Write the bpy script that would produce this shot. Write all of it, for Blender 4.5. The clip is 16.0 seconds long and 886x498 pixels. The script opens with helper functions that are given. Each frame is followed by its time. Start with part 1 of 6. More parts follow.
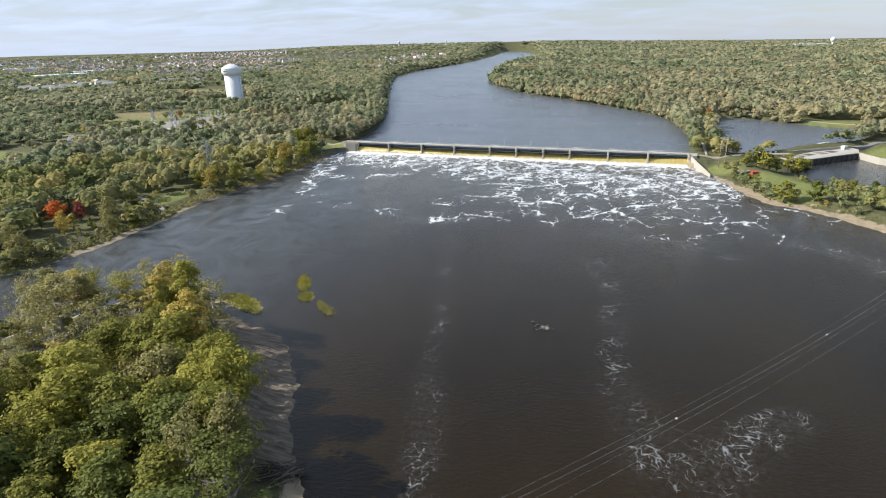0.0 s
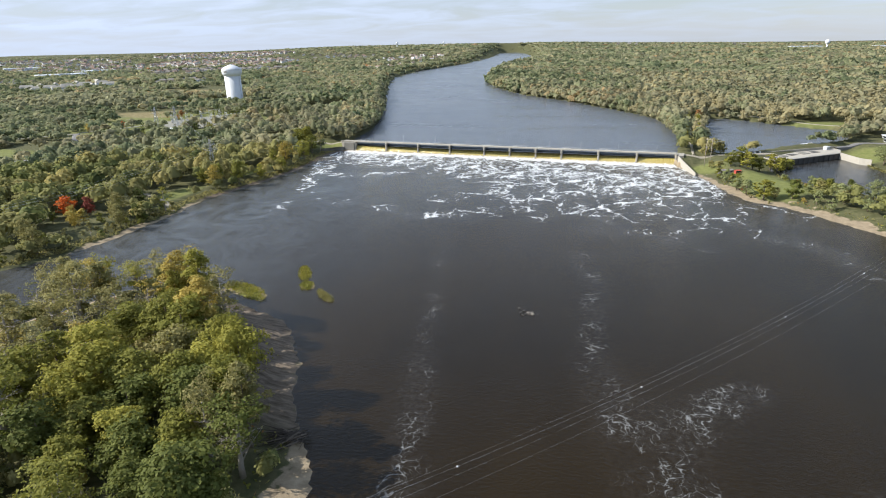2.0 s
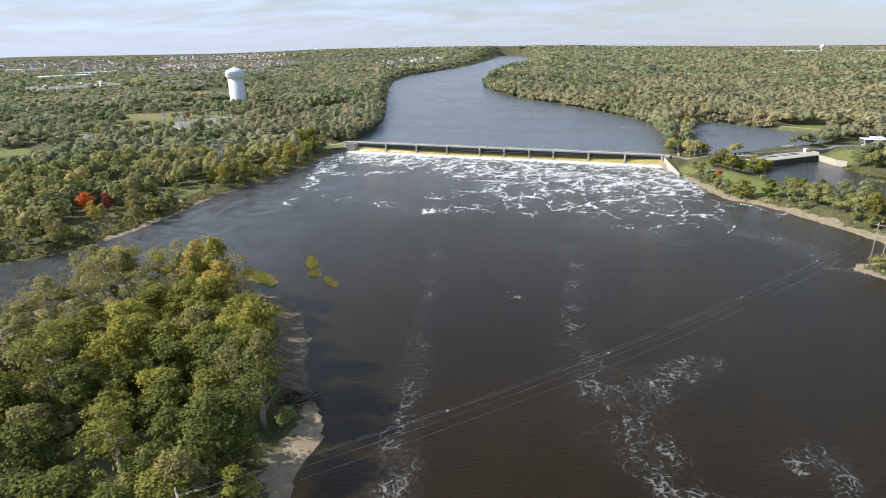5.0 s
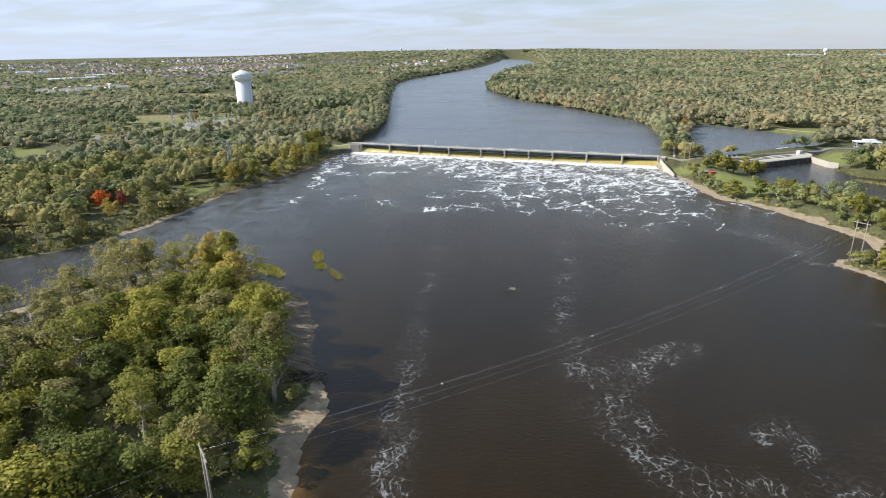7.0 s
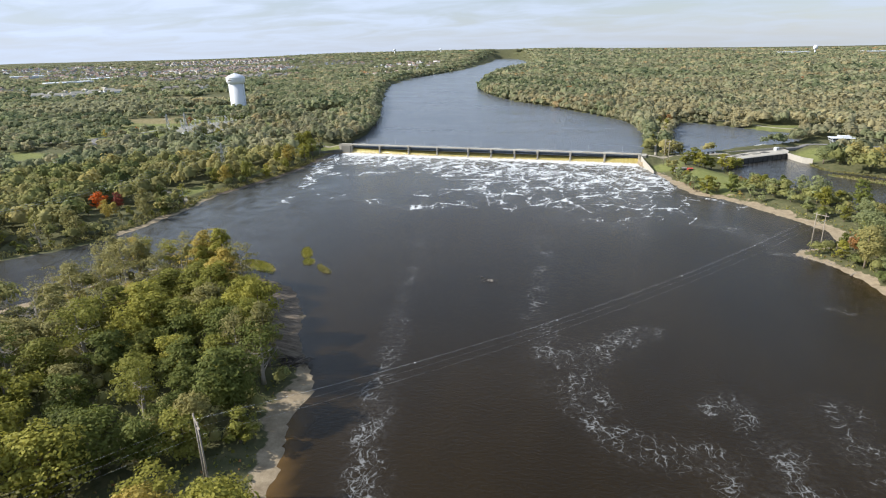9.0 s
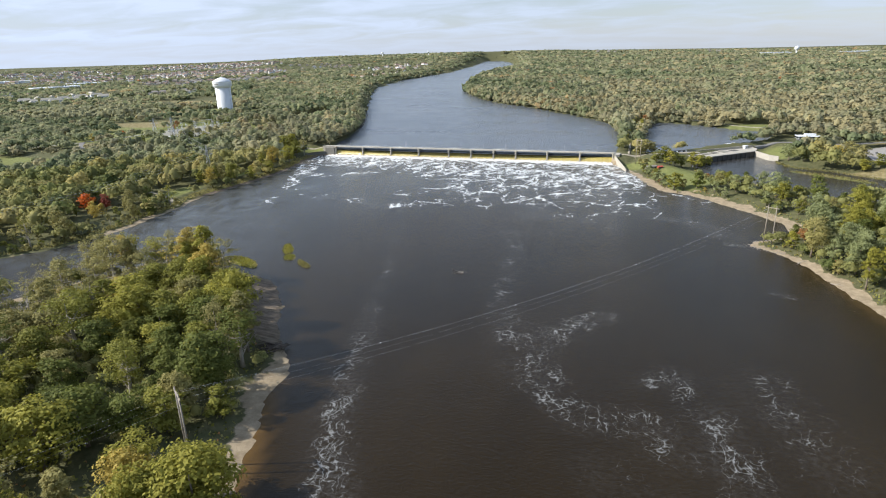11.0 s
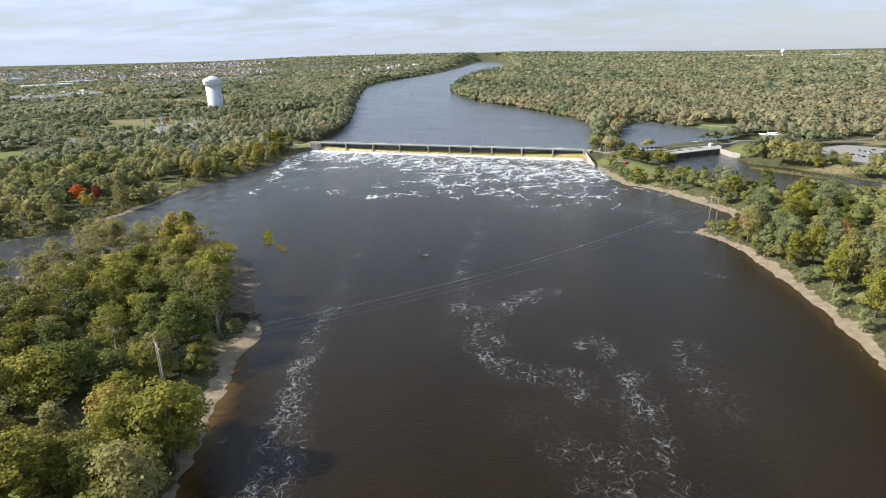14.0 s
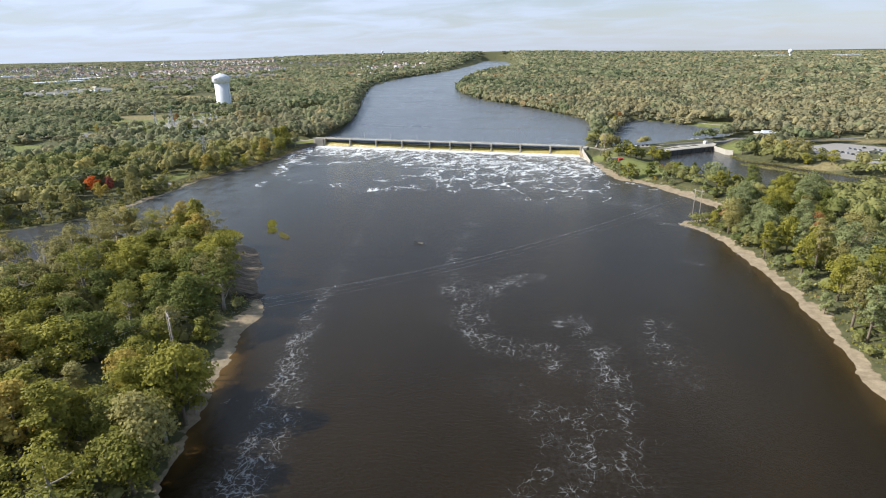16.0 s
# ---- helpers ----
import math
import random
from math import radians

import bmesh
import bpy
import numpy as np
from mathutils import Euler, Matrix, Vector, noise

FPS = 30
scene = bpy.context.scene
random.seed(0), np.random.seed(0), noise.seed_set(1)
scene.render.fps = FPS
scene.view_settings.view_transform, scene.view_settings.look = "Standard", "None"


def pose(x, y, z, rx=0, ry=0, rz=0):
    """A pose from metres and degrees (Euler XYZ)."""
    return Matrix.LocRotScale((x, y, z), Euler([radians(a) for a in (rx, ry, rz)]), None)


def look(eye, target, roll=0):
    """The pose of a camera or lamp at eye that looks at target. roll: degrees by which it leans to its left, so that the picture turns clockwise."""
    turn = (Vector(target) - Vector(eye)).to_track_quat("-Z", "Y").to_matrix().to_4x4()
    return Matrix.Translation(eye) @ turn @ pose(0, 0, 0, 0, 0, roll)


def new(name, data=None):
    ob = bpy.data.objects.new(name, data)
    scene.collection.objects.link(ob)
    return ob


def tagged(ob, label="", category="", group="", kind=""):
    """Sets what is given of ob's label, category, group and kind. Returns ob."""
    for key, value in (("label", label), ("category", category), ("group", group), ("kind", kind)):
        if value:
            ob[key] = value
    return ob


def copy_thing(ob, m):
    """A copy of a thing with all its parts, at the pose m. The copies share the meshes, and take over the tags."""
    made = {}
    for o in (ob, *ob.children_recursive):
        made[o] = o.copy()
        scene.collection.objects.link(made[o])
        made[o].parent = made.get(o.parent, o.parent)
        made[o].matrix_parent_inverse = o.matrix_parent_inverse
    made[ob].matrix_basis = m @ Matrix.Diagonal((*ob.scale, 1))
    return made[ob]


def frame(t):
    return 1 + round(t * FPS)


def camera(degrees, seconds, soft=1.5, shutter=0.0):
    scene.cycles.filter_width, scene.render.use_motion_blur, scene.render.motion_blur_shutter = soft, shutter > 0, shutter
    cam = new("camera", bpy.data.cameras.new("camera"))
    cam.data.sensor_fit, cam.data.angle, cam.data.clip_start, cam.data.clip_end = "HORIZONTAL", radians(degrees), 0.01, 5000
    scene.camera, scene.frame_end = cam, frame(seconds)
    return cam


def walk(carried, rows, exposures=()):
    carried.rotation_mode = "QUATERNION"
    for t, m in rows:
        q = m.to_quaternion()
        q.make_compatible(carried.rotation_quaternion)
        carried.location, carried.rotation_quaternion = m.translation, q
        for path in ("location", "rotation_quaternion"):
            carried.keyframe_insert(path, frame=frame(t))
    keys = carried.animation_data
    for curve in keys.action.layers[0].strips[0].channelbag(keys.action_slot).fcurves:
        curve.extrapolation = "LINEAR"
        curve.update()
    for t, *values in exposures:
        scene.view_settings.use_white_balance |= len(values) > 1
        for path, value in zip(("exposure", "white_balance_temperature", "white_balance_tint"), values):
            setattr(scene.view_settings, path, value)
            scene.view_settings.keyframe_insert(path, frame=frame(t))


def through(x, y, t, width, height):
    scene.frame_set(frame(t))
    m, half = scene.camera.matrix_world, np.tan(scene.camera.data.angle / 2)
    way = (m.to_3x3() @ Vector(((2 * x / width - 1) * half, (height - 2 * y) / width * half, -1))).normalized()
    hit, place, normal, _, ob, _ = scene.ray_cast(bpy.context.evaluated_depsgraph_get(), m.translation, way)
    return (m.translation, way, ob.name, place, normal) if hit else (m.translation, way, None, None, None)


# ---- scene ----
cam = camera(73.76, 16.0, soft=1.1)
PATH = [
    (0, (276.28, -526.20, 106.21), (244.243, -437.629, 72.612), -1.42),
    (0.5, (278.25, -530.11, 106.62), (246.450, -441.490, 72.915), -1.31),
    (1, (280.21, -534.03, 107.03), (248.620, -445.318, 73.377), -1.26),
    (1.5, (282.15, -537.72, 107.44), (250.607, -448.986, 73.805), -1.30),
    (2, (284.08, -541.43, 107.87), (252.380, -452.692, 74.379), -1.22),
    (2.5, (285.91, -545.23, 108.29), (254.207, -456.473, 74.865), -1.15),
    (3, (287.60, -549.14, 108.65), (256.001, -460.333, 75.261), -1.12),
    (3.5, (289.17, -553.22, 109.01), (257.588, -464.363, 75.735), -1.11),
    (4, (290.74, -557.32, 109.80), (259.268, -468.437, 76.497), -1.02),
    (6.5, (299.35, -576.37, 111.73), (267.627, -487.381, 78.945), -0.85),
    (7, (301.57, -579.76, 112.11), (269.390, -490.908, 79.395), -0.89),
    (7.5, (304.37, -582.90, 112.78), (271.859, -494.200, 79.988), -1.02),
    (8, (307.55, -586.06, 113.49), (275.192, -497.321, 80.657), -1.15),
    (8.5, (310.98, -589.29, 114.22), (278.965, -500.412, 81.412), -1.32),
    (9, (314.67, -592.73, 114.61), (282.987, -503.699, 81.904), -1.42),
    (11.5, (333.84, -609.46, 115.79), (303.840, -519.755, 83.358), -1.67),
    (12, (337.83, -612.86, 115.75), (308.101, -523.091, 83.220), -1.54),
    (12.5, (341.94, -616.49, 115.62), (312.409, -526.651, 83.100), -1.46),
    (13, (346.34, -620.47, 115.61), (316.979, -530.552, 83.150), -1.32),
    (13.5, (350.56, -624.27, 115.68), (321.237, -534.314, 83.300), -1.27),
    (14, (353.96, -628.06, 114.98), (324.654, -538.081, 82.668), -1.35),
    (14.5, (357.42, -632.07, 114.84), (328.001, -542.126, 82.514), -1.26),
    (15, (360.73, -636.09, 114.70), (330.639, -546.404, 82.292), -1.12),
    (15.5, (364.08, -640.19, 114.78), (333.709, -550.597, 82.360), -1.14),
    (16, (367.55, -644.43, 114.81), (337.130, -554.868, 82.351), -1.15),
]
walk(cam, [(t, look(eye, target, roll)) for t, eye, target, roll in PATH], exposures=[(0.0, 0.8), (16.0, 0.8)])

# ---------------------------------------------------------------- light
SUN_FROM = Vector((-0.945, -0.326, 0.69)).normalized()
sun_data = bpy.data.lights.new("sun", "SUN")
sun_data.energy, sun_data.angle, sun_data.color = 4.6, radians(0.6), (1.0, 0.95, 0.87)
sun = new("sun", sun_data)
sun.rotation_mode = "QUATERNION"
sun.rotation_quaternion = SUN_FROM.to_track_quat("Z", "Y")
sun.location = (0, 0, 300)

world = bpy.data.worlds.new("world")
scene.world = world
world.use_nodes = True


def wire(nt, a, b):
    nt.links.new(a, b)


def node(nt, kind, **values):
    n = nt.nodes.new(kind)
    for key, value in values.items():
        if key in n.inputs:
            n.inputs[key].default_value = value
    return n


def math_node(nt, op, a, b=None, c=None, clamp=False):
    n = nt.nodes.new("ShaderNodeMath")
    n.operation, n.use_clamp = op, clamp
    for i, v in enumerate((a, b, c)):
        if v is None:
            continue
        if isinstance(v, (int, float)):
            n.inputs[i].default_value = v
        else:
            nt.links.new(v, n.inputs[i])
    return n.outputs[0]


def mix_colour(nt, fac, a, b, blend="MIX"):
    n = nt.nodes.new("ShaderNodeMix")
    n.data_type, n.blend_type = "RGBA", blend
    for i, v in ((0, fac), (6, a), (7, b)):
        if isinstance(v, (int, float)):
            n.inputs[i].default_value = v
        elif isinstance(v, tuple):
            n.inputs[i].default_value = (*v, 1.0) if len(v) == 3 else v
        else:
            nt.links.new(v, n.inputs[i])
    return n.outputs[2]


def ramp(nt, value, stops):
    n = nt.nodes.new("ShaderNodeValToRGB")
    el = n.color_ramp.elements
    while len(el) < len(stops):
        el.new(0.5)
    for e, (p, c) in zip(el, stops):
        e.position = p
        e.color = (*c, 1.0) if isinstance(c, tuple) else (c, c, c, 1.0)
    nt.links.new(value, n.inputs[0])
    return n.outputs[0]


def noise_tex(nt, vec, scale, detail=4.0, rough=0.55, distort=0.0):
    n = nt.nodes.new("ShaderNodeTexNoise")
    n.inputs["Scale"].default_value, n.inputs["Detail"].default_value = scale, detail
    n.inputs["Roughness"].default_value, n.inputs["Distortion"].default_value = rough, distort
    if vec is not None:
        nt.links.new(vec, n.inputs["Vector"])
    return n.outputs["Fac"]


def scaled(nt, vec, sx, sy, sz, rz=0.0):
    n = nt.nodes.new("ShaderNodeMapping")
    n.inputs["Scale"].default_value = (sx, sy, sz)
    n.inputs["Rotation"].default_value = (0, 0, rz)
    nt.links.new(vec, n.inputs["Vector"])
    return n.outputs[0]


def build_sky():
    nt = world.node_tree
    nt.nodes.clear()
    out = nt.nodes.new("ShaderNodeOutputWorld")
    bg = nt.nodes.new("ShaderNodeBackground")
    sky = nt.nodes.new("ShaderNodeTexSky")
    sky.sky_type, sky.sun_disc = "NISHITA", False
    sky.sun_elevation = math.asin(SUN_FROM.z)
    sky.sun_rotation = math.atan2(SUN_FROM.x, SUN_FROM.y)
    sky.altitude, sky.air_density, sky.dust_density = 250, 1.0, 0.4
    # thin broken cloud on a high sheet
    co = nt.nodes.new("ShaderNodeTexCoord")
    sep = nt.nodes.new("ShaderNodeSeparateXYZ")
    wire(nt, co.outputs["Generated"], sep.inputs[0])
    up = math_node(nt, "MAXIMUM", math_node(nt, "ADD", sep.outputs[2], 0.11), 0.08)
    comb = nt.nodes.new("ShaderNodeCombineXYZ")
    wire(nt, math_node(nt, "DIVIDE", sep.outputs[0], up), comb.inputs[0])
    wire(nt, math_node(nt, "DIVIDE", sep.outputs[1], up), comb.inputs[1])
    n1 = noise_tex(nt, scaled(nt, comb.outputs[0], 0.6, 0.75, 1, 0.35), 2.0, 5, 0.55, 0.6)
    clear = nt.nodes.new("ShaderNodeMapRange")  # banks melt into one veil low down
    clear.interpolation_type = "SMOOTHSTEP"
    wire(nt, sep.outputs[2], clear.inputs[0])
    for i, v in ((1, 0.0), (2, 0.04), (3, 0.3), (4, 1.0)):
        clear.inputs[i].default_value = v
    mask = math_node(nt, "MULTIPLY_ADD", math_node(nt, "SUBTRACT", ramp(nt, n1, [(0.36, 0.0), (0.62, 1.0)]), 0.5), clear.outputs[0], 0.5)
    lum = math_node(nt, "MULTIPLY_ADD", mask, 0.26, 0.76)
    high = nt.nodes.new("ShaderNodeMapRange")  # cloud overhead is seen thinner and brighter
    high.interpolation_type = "SMOOTHSTEP"
    wire(nt, sep.outputs[2], high.inputs[0])
    for i, v in ((1, 0.06), (2, 0.5), (3, 1.0), (4, 2.0)):
        high.inputs[i].default_value = v
    lum = math_node(nt, "MULTIPLY", lum, high.outputs[0])
    # the veil scatters more light on the sun's side
    side = math_node(nt, "ADD", math_node(nt, "MULTIPLY", sep.outputs[0], SUN_FROM.x), math_node(nt, "MULTIPLY", sep.outputs[1], SUN_FROM.y))
    lum = math_node(nt, "MULTIPLY", lum, math_node(nt, "MULTIPLY_ADD", side, 0.26, 1.04))
    white = nt.nodes.new("ShaderNodeCombineColor")
    for i, k in enumerate((4.35, 5.08, 6.45)):
        wire(nt, math_node(nt, "MULTIPLY", lum, k), white.inputs[i])
    low = nt.nodes.new("ShaderNodeMapRange")  # the veil is thickest near the horizon
    low.interpolation_type = "SMOOTHSTEP"
    wire(nt, sep.outputs[2], low.inputs[0])
    for i, v in ((1, 0.0), (2, 0.35), (3, 0.86), (4, 0.34)):
        low.inputs[i].default_value = v
    fac = math_node(nt, "ADD", low.outputs[0], math_node(nt, "MULTIPLY", math_node(nt, "ADD", math_node(nt, "SUBTRACT", mask, 0.55), math_node(nt, "MULTIPLY", side, 0.9)), 0.24), clamp=True)
    col = mix_colour(nt, fac, sky.outputs[0], white.outputs[0])
    wire(nt, col, bg.inputs[0])
    bg.inputs[1].default_value = 0.083
    wire(nt, bg.outputs[0], out.inputs[0])


build_sky()

# ---------------------------------------------------------------- materials
def material(name, rough=0.8, spec=0.3):
    m = bpy.data.materials.new(name)
    m.use_nodes = True
    nt = m.node_tree
    b = nt.nodes["Principled BSDF"]
    b.inputs["Roughness"].default_value = rough
    b.inputs["Specular IOR Level"].default_value = spec
    return m, nt, b


def attribute(nt, name):
    n = nt.nodes.new("ShaderNodeAttribute")
    n.attribute_name = name
    return n.outputs["Fac"]


def place_of(nt):
    return nt.nodes.new("ShaderNodeNewGeometry").outputs["Position"]


def bump(nt, b, height, strength, distance):
    n = nt.nodes.new("ShaderNodeBump")
    n.inputs["Strength"].default_value, n.inputs["Distance"].default_value = strength, distance
    wire(nt, height, n.inputs["Height"])
    wire(nt, n.outputs[0], b.inputs["Normal"])


def plain(name, colour, rough=0.8, metal=0.0, grain=0.25, scale=0.8, spec=0.3):
    """A worn paint, stone, wood or metal: one colour varied at two scales."""
    m, nt, b = material(name, rough, spec)
    b.inputs["Metallic"].default_value = metal
    p = place_of(nt)
    n1, n2 = noise_tex(nt, p, scale, 5, 0.6), noise_tex(nt, p, scale * 9, 3, 0.6)
    f = math_node(nt, "MULTIPLY_ADD", math_node(nt, "ADD", n1, n2), grain, 1.0 - grain)
    rgb = nt.nodes.new("ShaderNodeCombineColor")
    for i in range(3):
        wire(nt, math_node(nt, "MULTIPLY", f, colour[i]), rgb.inputs[i])
    wire(nt, rgb.outputs[0], b.inputs["Base Color"])
    bump(nt, b, n2, 0.25, 0.03)
    return m


def leaves(name, lo, hi, through=0.37):
    """Foliage: two colours mixed by the leaf's own tint, the tree and a soft noise."""
    m, nt, b = material(name, 0.75, 0.2)
    tint = attribute(nt, "tint")
    info = nt.nodes.new("ShaderNodeObjectInfo")
    n1 = noise_tex(nt, place_of(nt), 0.25, 2)
    f = math_node(nt, "ADD", math_node(nt, "MULTIPLY", tint, 0.55), math_node(nt, "MULTIPLY_ADD", info.outputs["Random"], 0.4, math_node(nt, "MULTIPLY_ADD", n1, 0.6, -0.28)), clamp=True)
    col = mix_colour(nt, f, lo, hi)
    wire(nt, col, b.inputs["Base Color"])
    tr = nt.nodes.new("ShaderNodeBsdfTranslucent")
    wire(nt, col, tr.inputs[0])
    mx = nt.nodes.new("ShaderNodeMixShader")
    mx.inputs[0].default_value = through
    wire(nt, b.outputs[0], mx.inputs[1])
    wire(nt, tr.outputs[0], mx.inputs[2])
    wire(nt, mx.outputs[0], nt.nodes["Material Output"].inputs[0])
    return m


M_GREEN = leaves("leaf_green", (0.108, 0.116, 0.022), (0.272, 0.262, 0.05))
M_DARK = leaves("leaf_dark_green", (0.068, 0.084, 0.020), (0.172, 0.190, 0.042))
M_LIME = leaves("leaf_yellow_green", (0.165, 0.16, 0.026), (0.35, 0.325, 0.06))
M_GOLD = leaves("leaf_gold", (0.27, 0.21, 0.05), (0.50, 0.39, 0.095))
M_OLIVE = leaves("leaf_olive_brown", (0.17, 0.158, 0.058), (0.36, 0.322, 0.118))
M_SAGE = leaves("leaf_sage", (0.155, 0.175, 0.075), (0.32, 0.345, 0.155))
M_RUST = leaves("leaf_rust", (0.24, 0.12, 0.05), (0.42, 0.22, 0.08))
M_RED = leaves("leaf_red", (0.48, 0.09, 0.02), (0.68, 0.19, 0.035))
M_MAROON = leaves("leaf_maroon", (0.20, 0.05, 0.04), (0.36, 0.11, 0.07))
M_BARK = plain("bark", (0.16, 0.13, 0.10), 0.9, grain=0.5, scale=2.0)
M_WETBARK = plain("wet_bark", (0.06, 0.048, 0.038), 0.85, grain=0.4, scale=2.0)
M_GREYBARK = plain("grey_bark", (0.30, 0.27, 0.23), 0.9, grain=0.4, scale=2.0)
M_CONCRETE = plain("concrete", (0.34, 0.315, 0.265), 0.85, grain=0.35, scale=0.25)
M_OLDCONC = plain("weathered_concrete", (0.19, 0.18, 0.155), 0.9, grain=0.5, scale=0.3)
M_PALECONC = plain("pale_concrete", (0.36, 0.335, 0.285), 0.85, grain=0.3, scale=0.3)
M_DARKSTEEL = plain("dark_steel", (0.05, 0.055, 0.06), 0.6, grain=0.4, scale=0.5)
M_STEEL = plain("galvanised_steel", (0.42, 0.43, 0.44), 0.5, metal=0.5, grain=0.3, scale=1.0)
M_WHITE = plain("white_paint", (0.60, 0.62, 0.64), 0.5, grain=0.08, scale=0.12)
M_WOOD = plain("weathered_wood", (0.30, 0.26, 0.21), 0.9, grain=0.45, scale=1.5)
M_ROCK = plain("rock", (0.22, 0.195, 0.165), 0.9, grain=0.55, scale=0.8)
M_REDPAINT = plain("red_paint", (0.40, 0.07, 0.05), 0.6, grain=0.2)
M_GLASS = plain("dark_glass", (0.02, 0.025, 0.03), 0.08, grain=0.1, spec=0.6)
M_ASPHALT = plain("asphalt", (0.16, 0.155, 0.15), 0.9, grain=0.3, scale=0.2)
M_ROOFGREY = plain("grey_roof", (0.20, 0.185, 0.165), 0.85, grain=0.35, scale=0.3)
M_ROOFBROWN = plain("brown_roof", (0.20, 0.14, 0.11), 0.85, grain=0.35, scale=0.3)


def ground_material():
    m, nt, b = material("ground_cover", 0.95, 0.1)
    p = place_of(nt)
    n1, n2, n3 = noise_tex(nt, p, 0.02, 5), noise_tex(nt, p, 0.25, 5, 0.65), noise_tex(nt, p, 2.5, 3, 0.7)
    litter = mix_colour(nt, ramp(nt, n2, [(0.35, 0.0), (0.65, 1.0)]), (0.058, 0.066, 0.030), (0.118, 0.112, 0.058))
    lawn = mix_colour(nt, ramp(nt, n2, [(0.3, 0.0), (0.7, 1.0)]), (0.115, 0.135, 0.042), (0.19, 0.198, 0.072))
    dry = mix_colour(nt, ramp(nt, n2, [(0.35, 0.0), (0.65, 1.0)]), (0.15, 0.125, 0.06), (0.27, 0.225, 0.12))
    sand = mix_colour(nt, ramp(nt, n2, [(0.3, 0.0), (0.72, 1.0)]), (0.20, 0.155, 0.105), (0.38, 0.31, 0.215))
    sand = mix_colour(nt, ramp(nt, n3, [(0.5, 0.0), (0.75, 0.6)]), sand, (0.22, 0.17, 0.11))
    silt = noise_tex(nt, scaled(nt, p, 0.25, 1.3, 1, -0.5), 0.5, 5, 0.7)
    mud = mix_colour(nt, ramp(nt, silt, [(0.35, 0.0), (0.62, 1.0)]), (0.075, 0.058, 0.044), (0.20, 0.16, 0.125))
    col = mix_colour(nt, attribute(nt, "lawn"), litter, lawn)
    col = mix_colour(nt, attribute(nt, "dry"), col, dry)
    col = mix_colour(nt, attribute(nt, "mud"), col, mud)
    edge = math_node(nt, "MULTIPLY_ADD", math_node(nt, "SUBTRACT", n2, 0.5), 1.6, attribute(nt, "sand"), clamp=True)
    edge = math_node(nt, "MULTIPLY", edge, math_node(nt, "MULTIPLY", attribute(nt, "sand"), 2.0, clamp=True))
    col = mix_colour(nt, ramp(nt, edge, [(0.35, 0.0), (0.6, 1.0)]), col, sand)
    col = mix_colour(nt, math_node(nt, "MULTIPLY", n1, 0.25), col, (0.07, 0.07, 0.03))
    wire(nt, col, b.inputs["Base Color"])
    bump(nt, b, n3, 0.6, 0.25)
    return m


def swirl(nt, p, scale, reach):
    """The place, pushed about by eddies."""
    n = nt.nodes.new("ShaderNodeTexNoise")
    n.inputs["Scale"].default_value, n.inputs["Detail"].default_value, n.inputs["Roughness"].default_value = scale, 2, 0.5
    wire(nt, p, n.inputs["Vector"])
    ops = []
    for op in ("SUBTRACT", "SCALE", "ADD"):
        v = nt.nodes.new("ShaderNodeVectorMath")
        v.operation = op
        ops.append(v)
    wire(nt, n.outputs["Color"], ops[0].inputs[0])
    ops[0].inputs[1].default_value = (0.5, 0.5, 0.5)
    wire(nt, ops[0].outputs[0], ops[1].inputs[0])
    ops[1].inputs["Scale"].default_value = reach
    wire(nt, ops[1].outputs[0], ops[2].inputs[0])
    wire(nt, p, ops[2].inputs[1])
    return ops[2].outputs[0]


def cells(nt, p, scale, sy):
    """Distance to the seams of a net of cells, drawn out along the flow."""
    v = nt.nodes.new("ShaderNodeTexVoronoi")
    v.voronoi_dimensions, v.feature = "2D", "DISTANCE_TO_EDGE"
    v.inputs["Scale"].default_value = scale
    wire(nt, scaled(nt, p, 1.0, sy, 1, 0.25), v.inputs["Vector"])
    return v.outputs["Distance"]


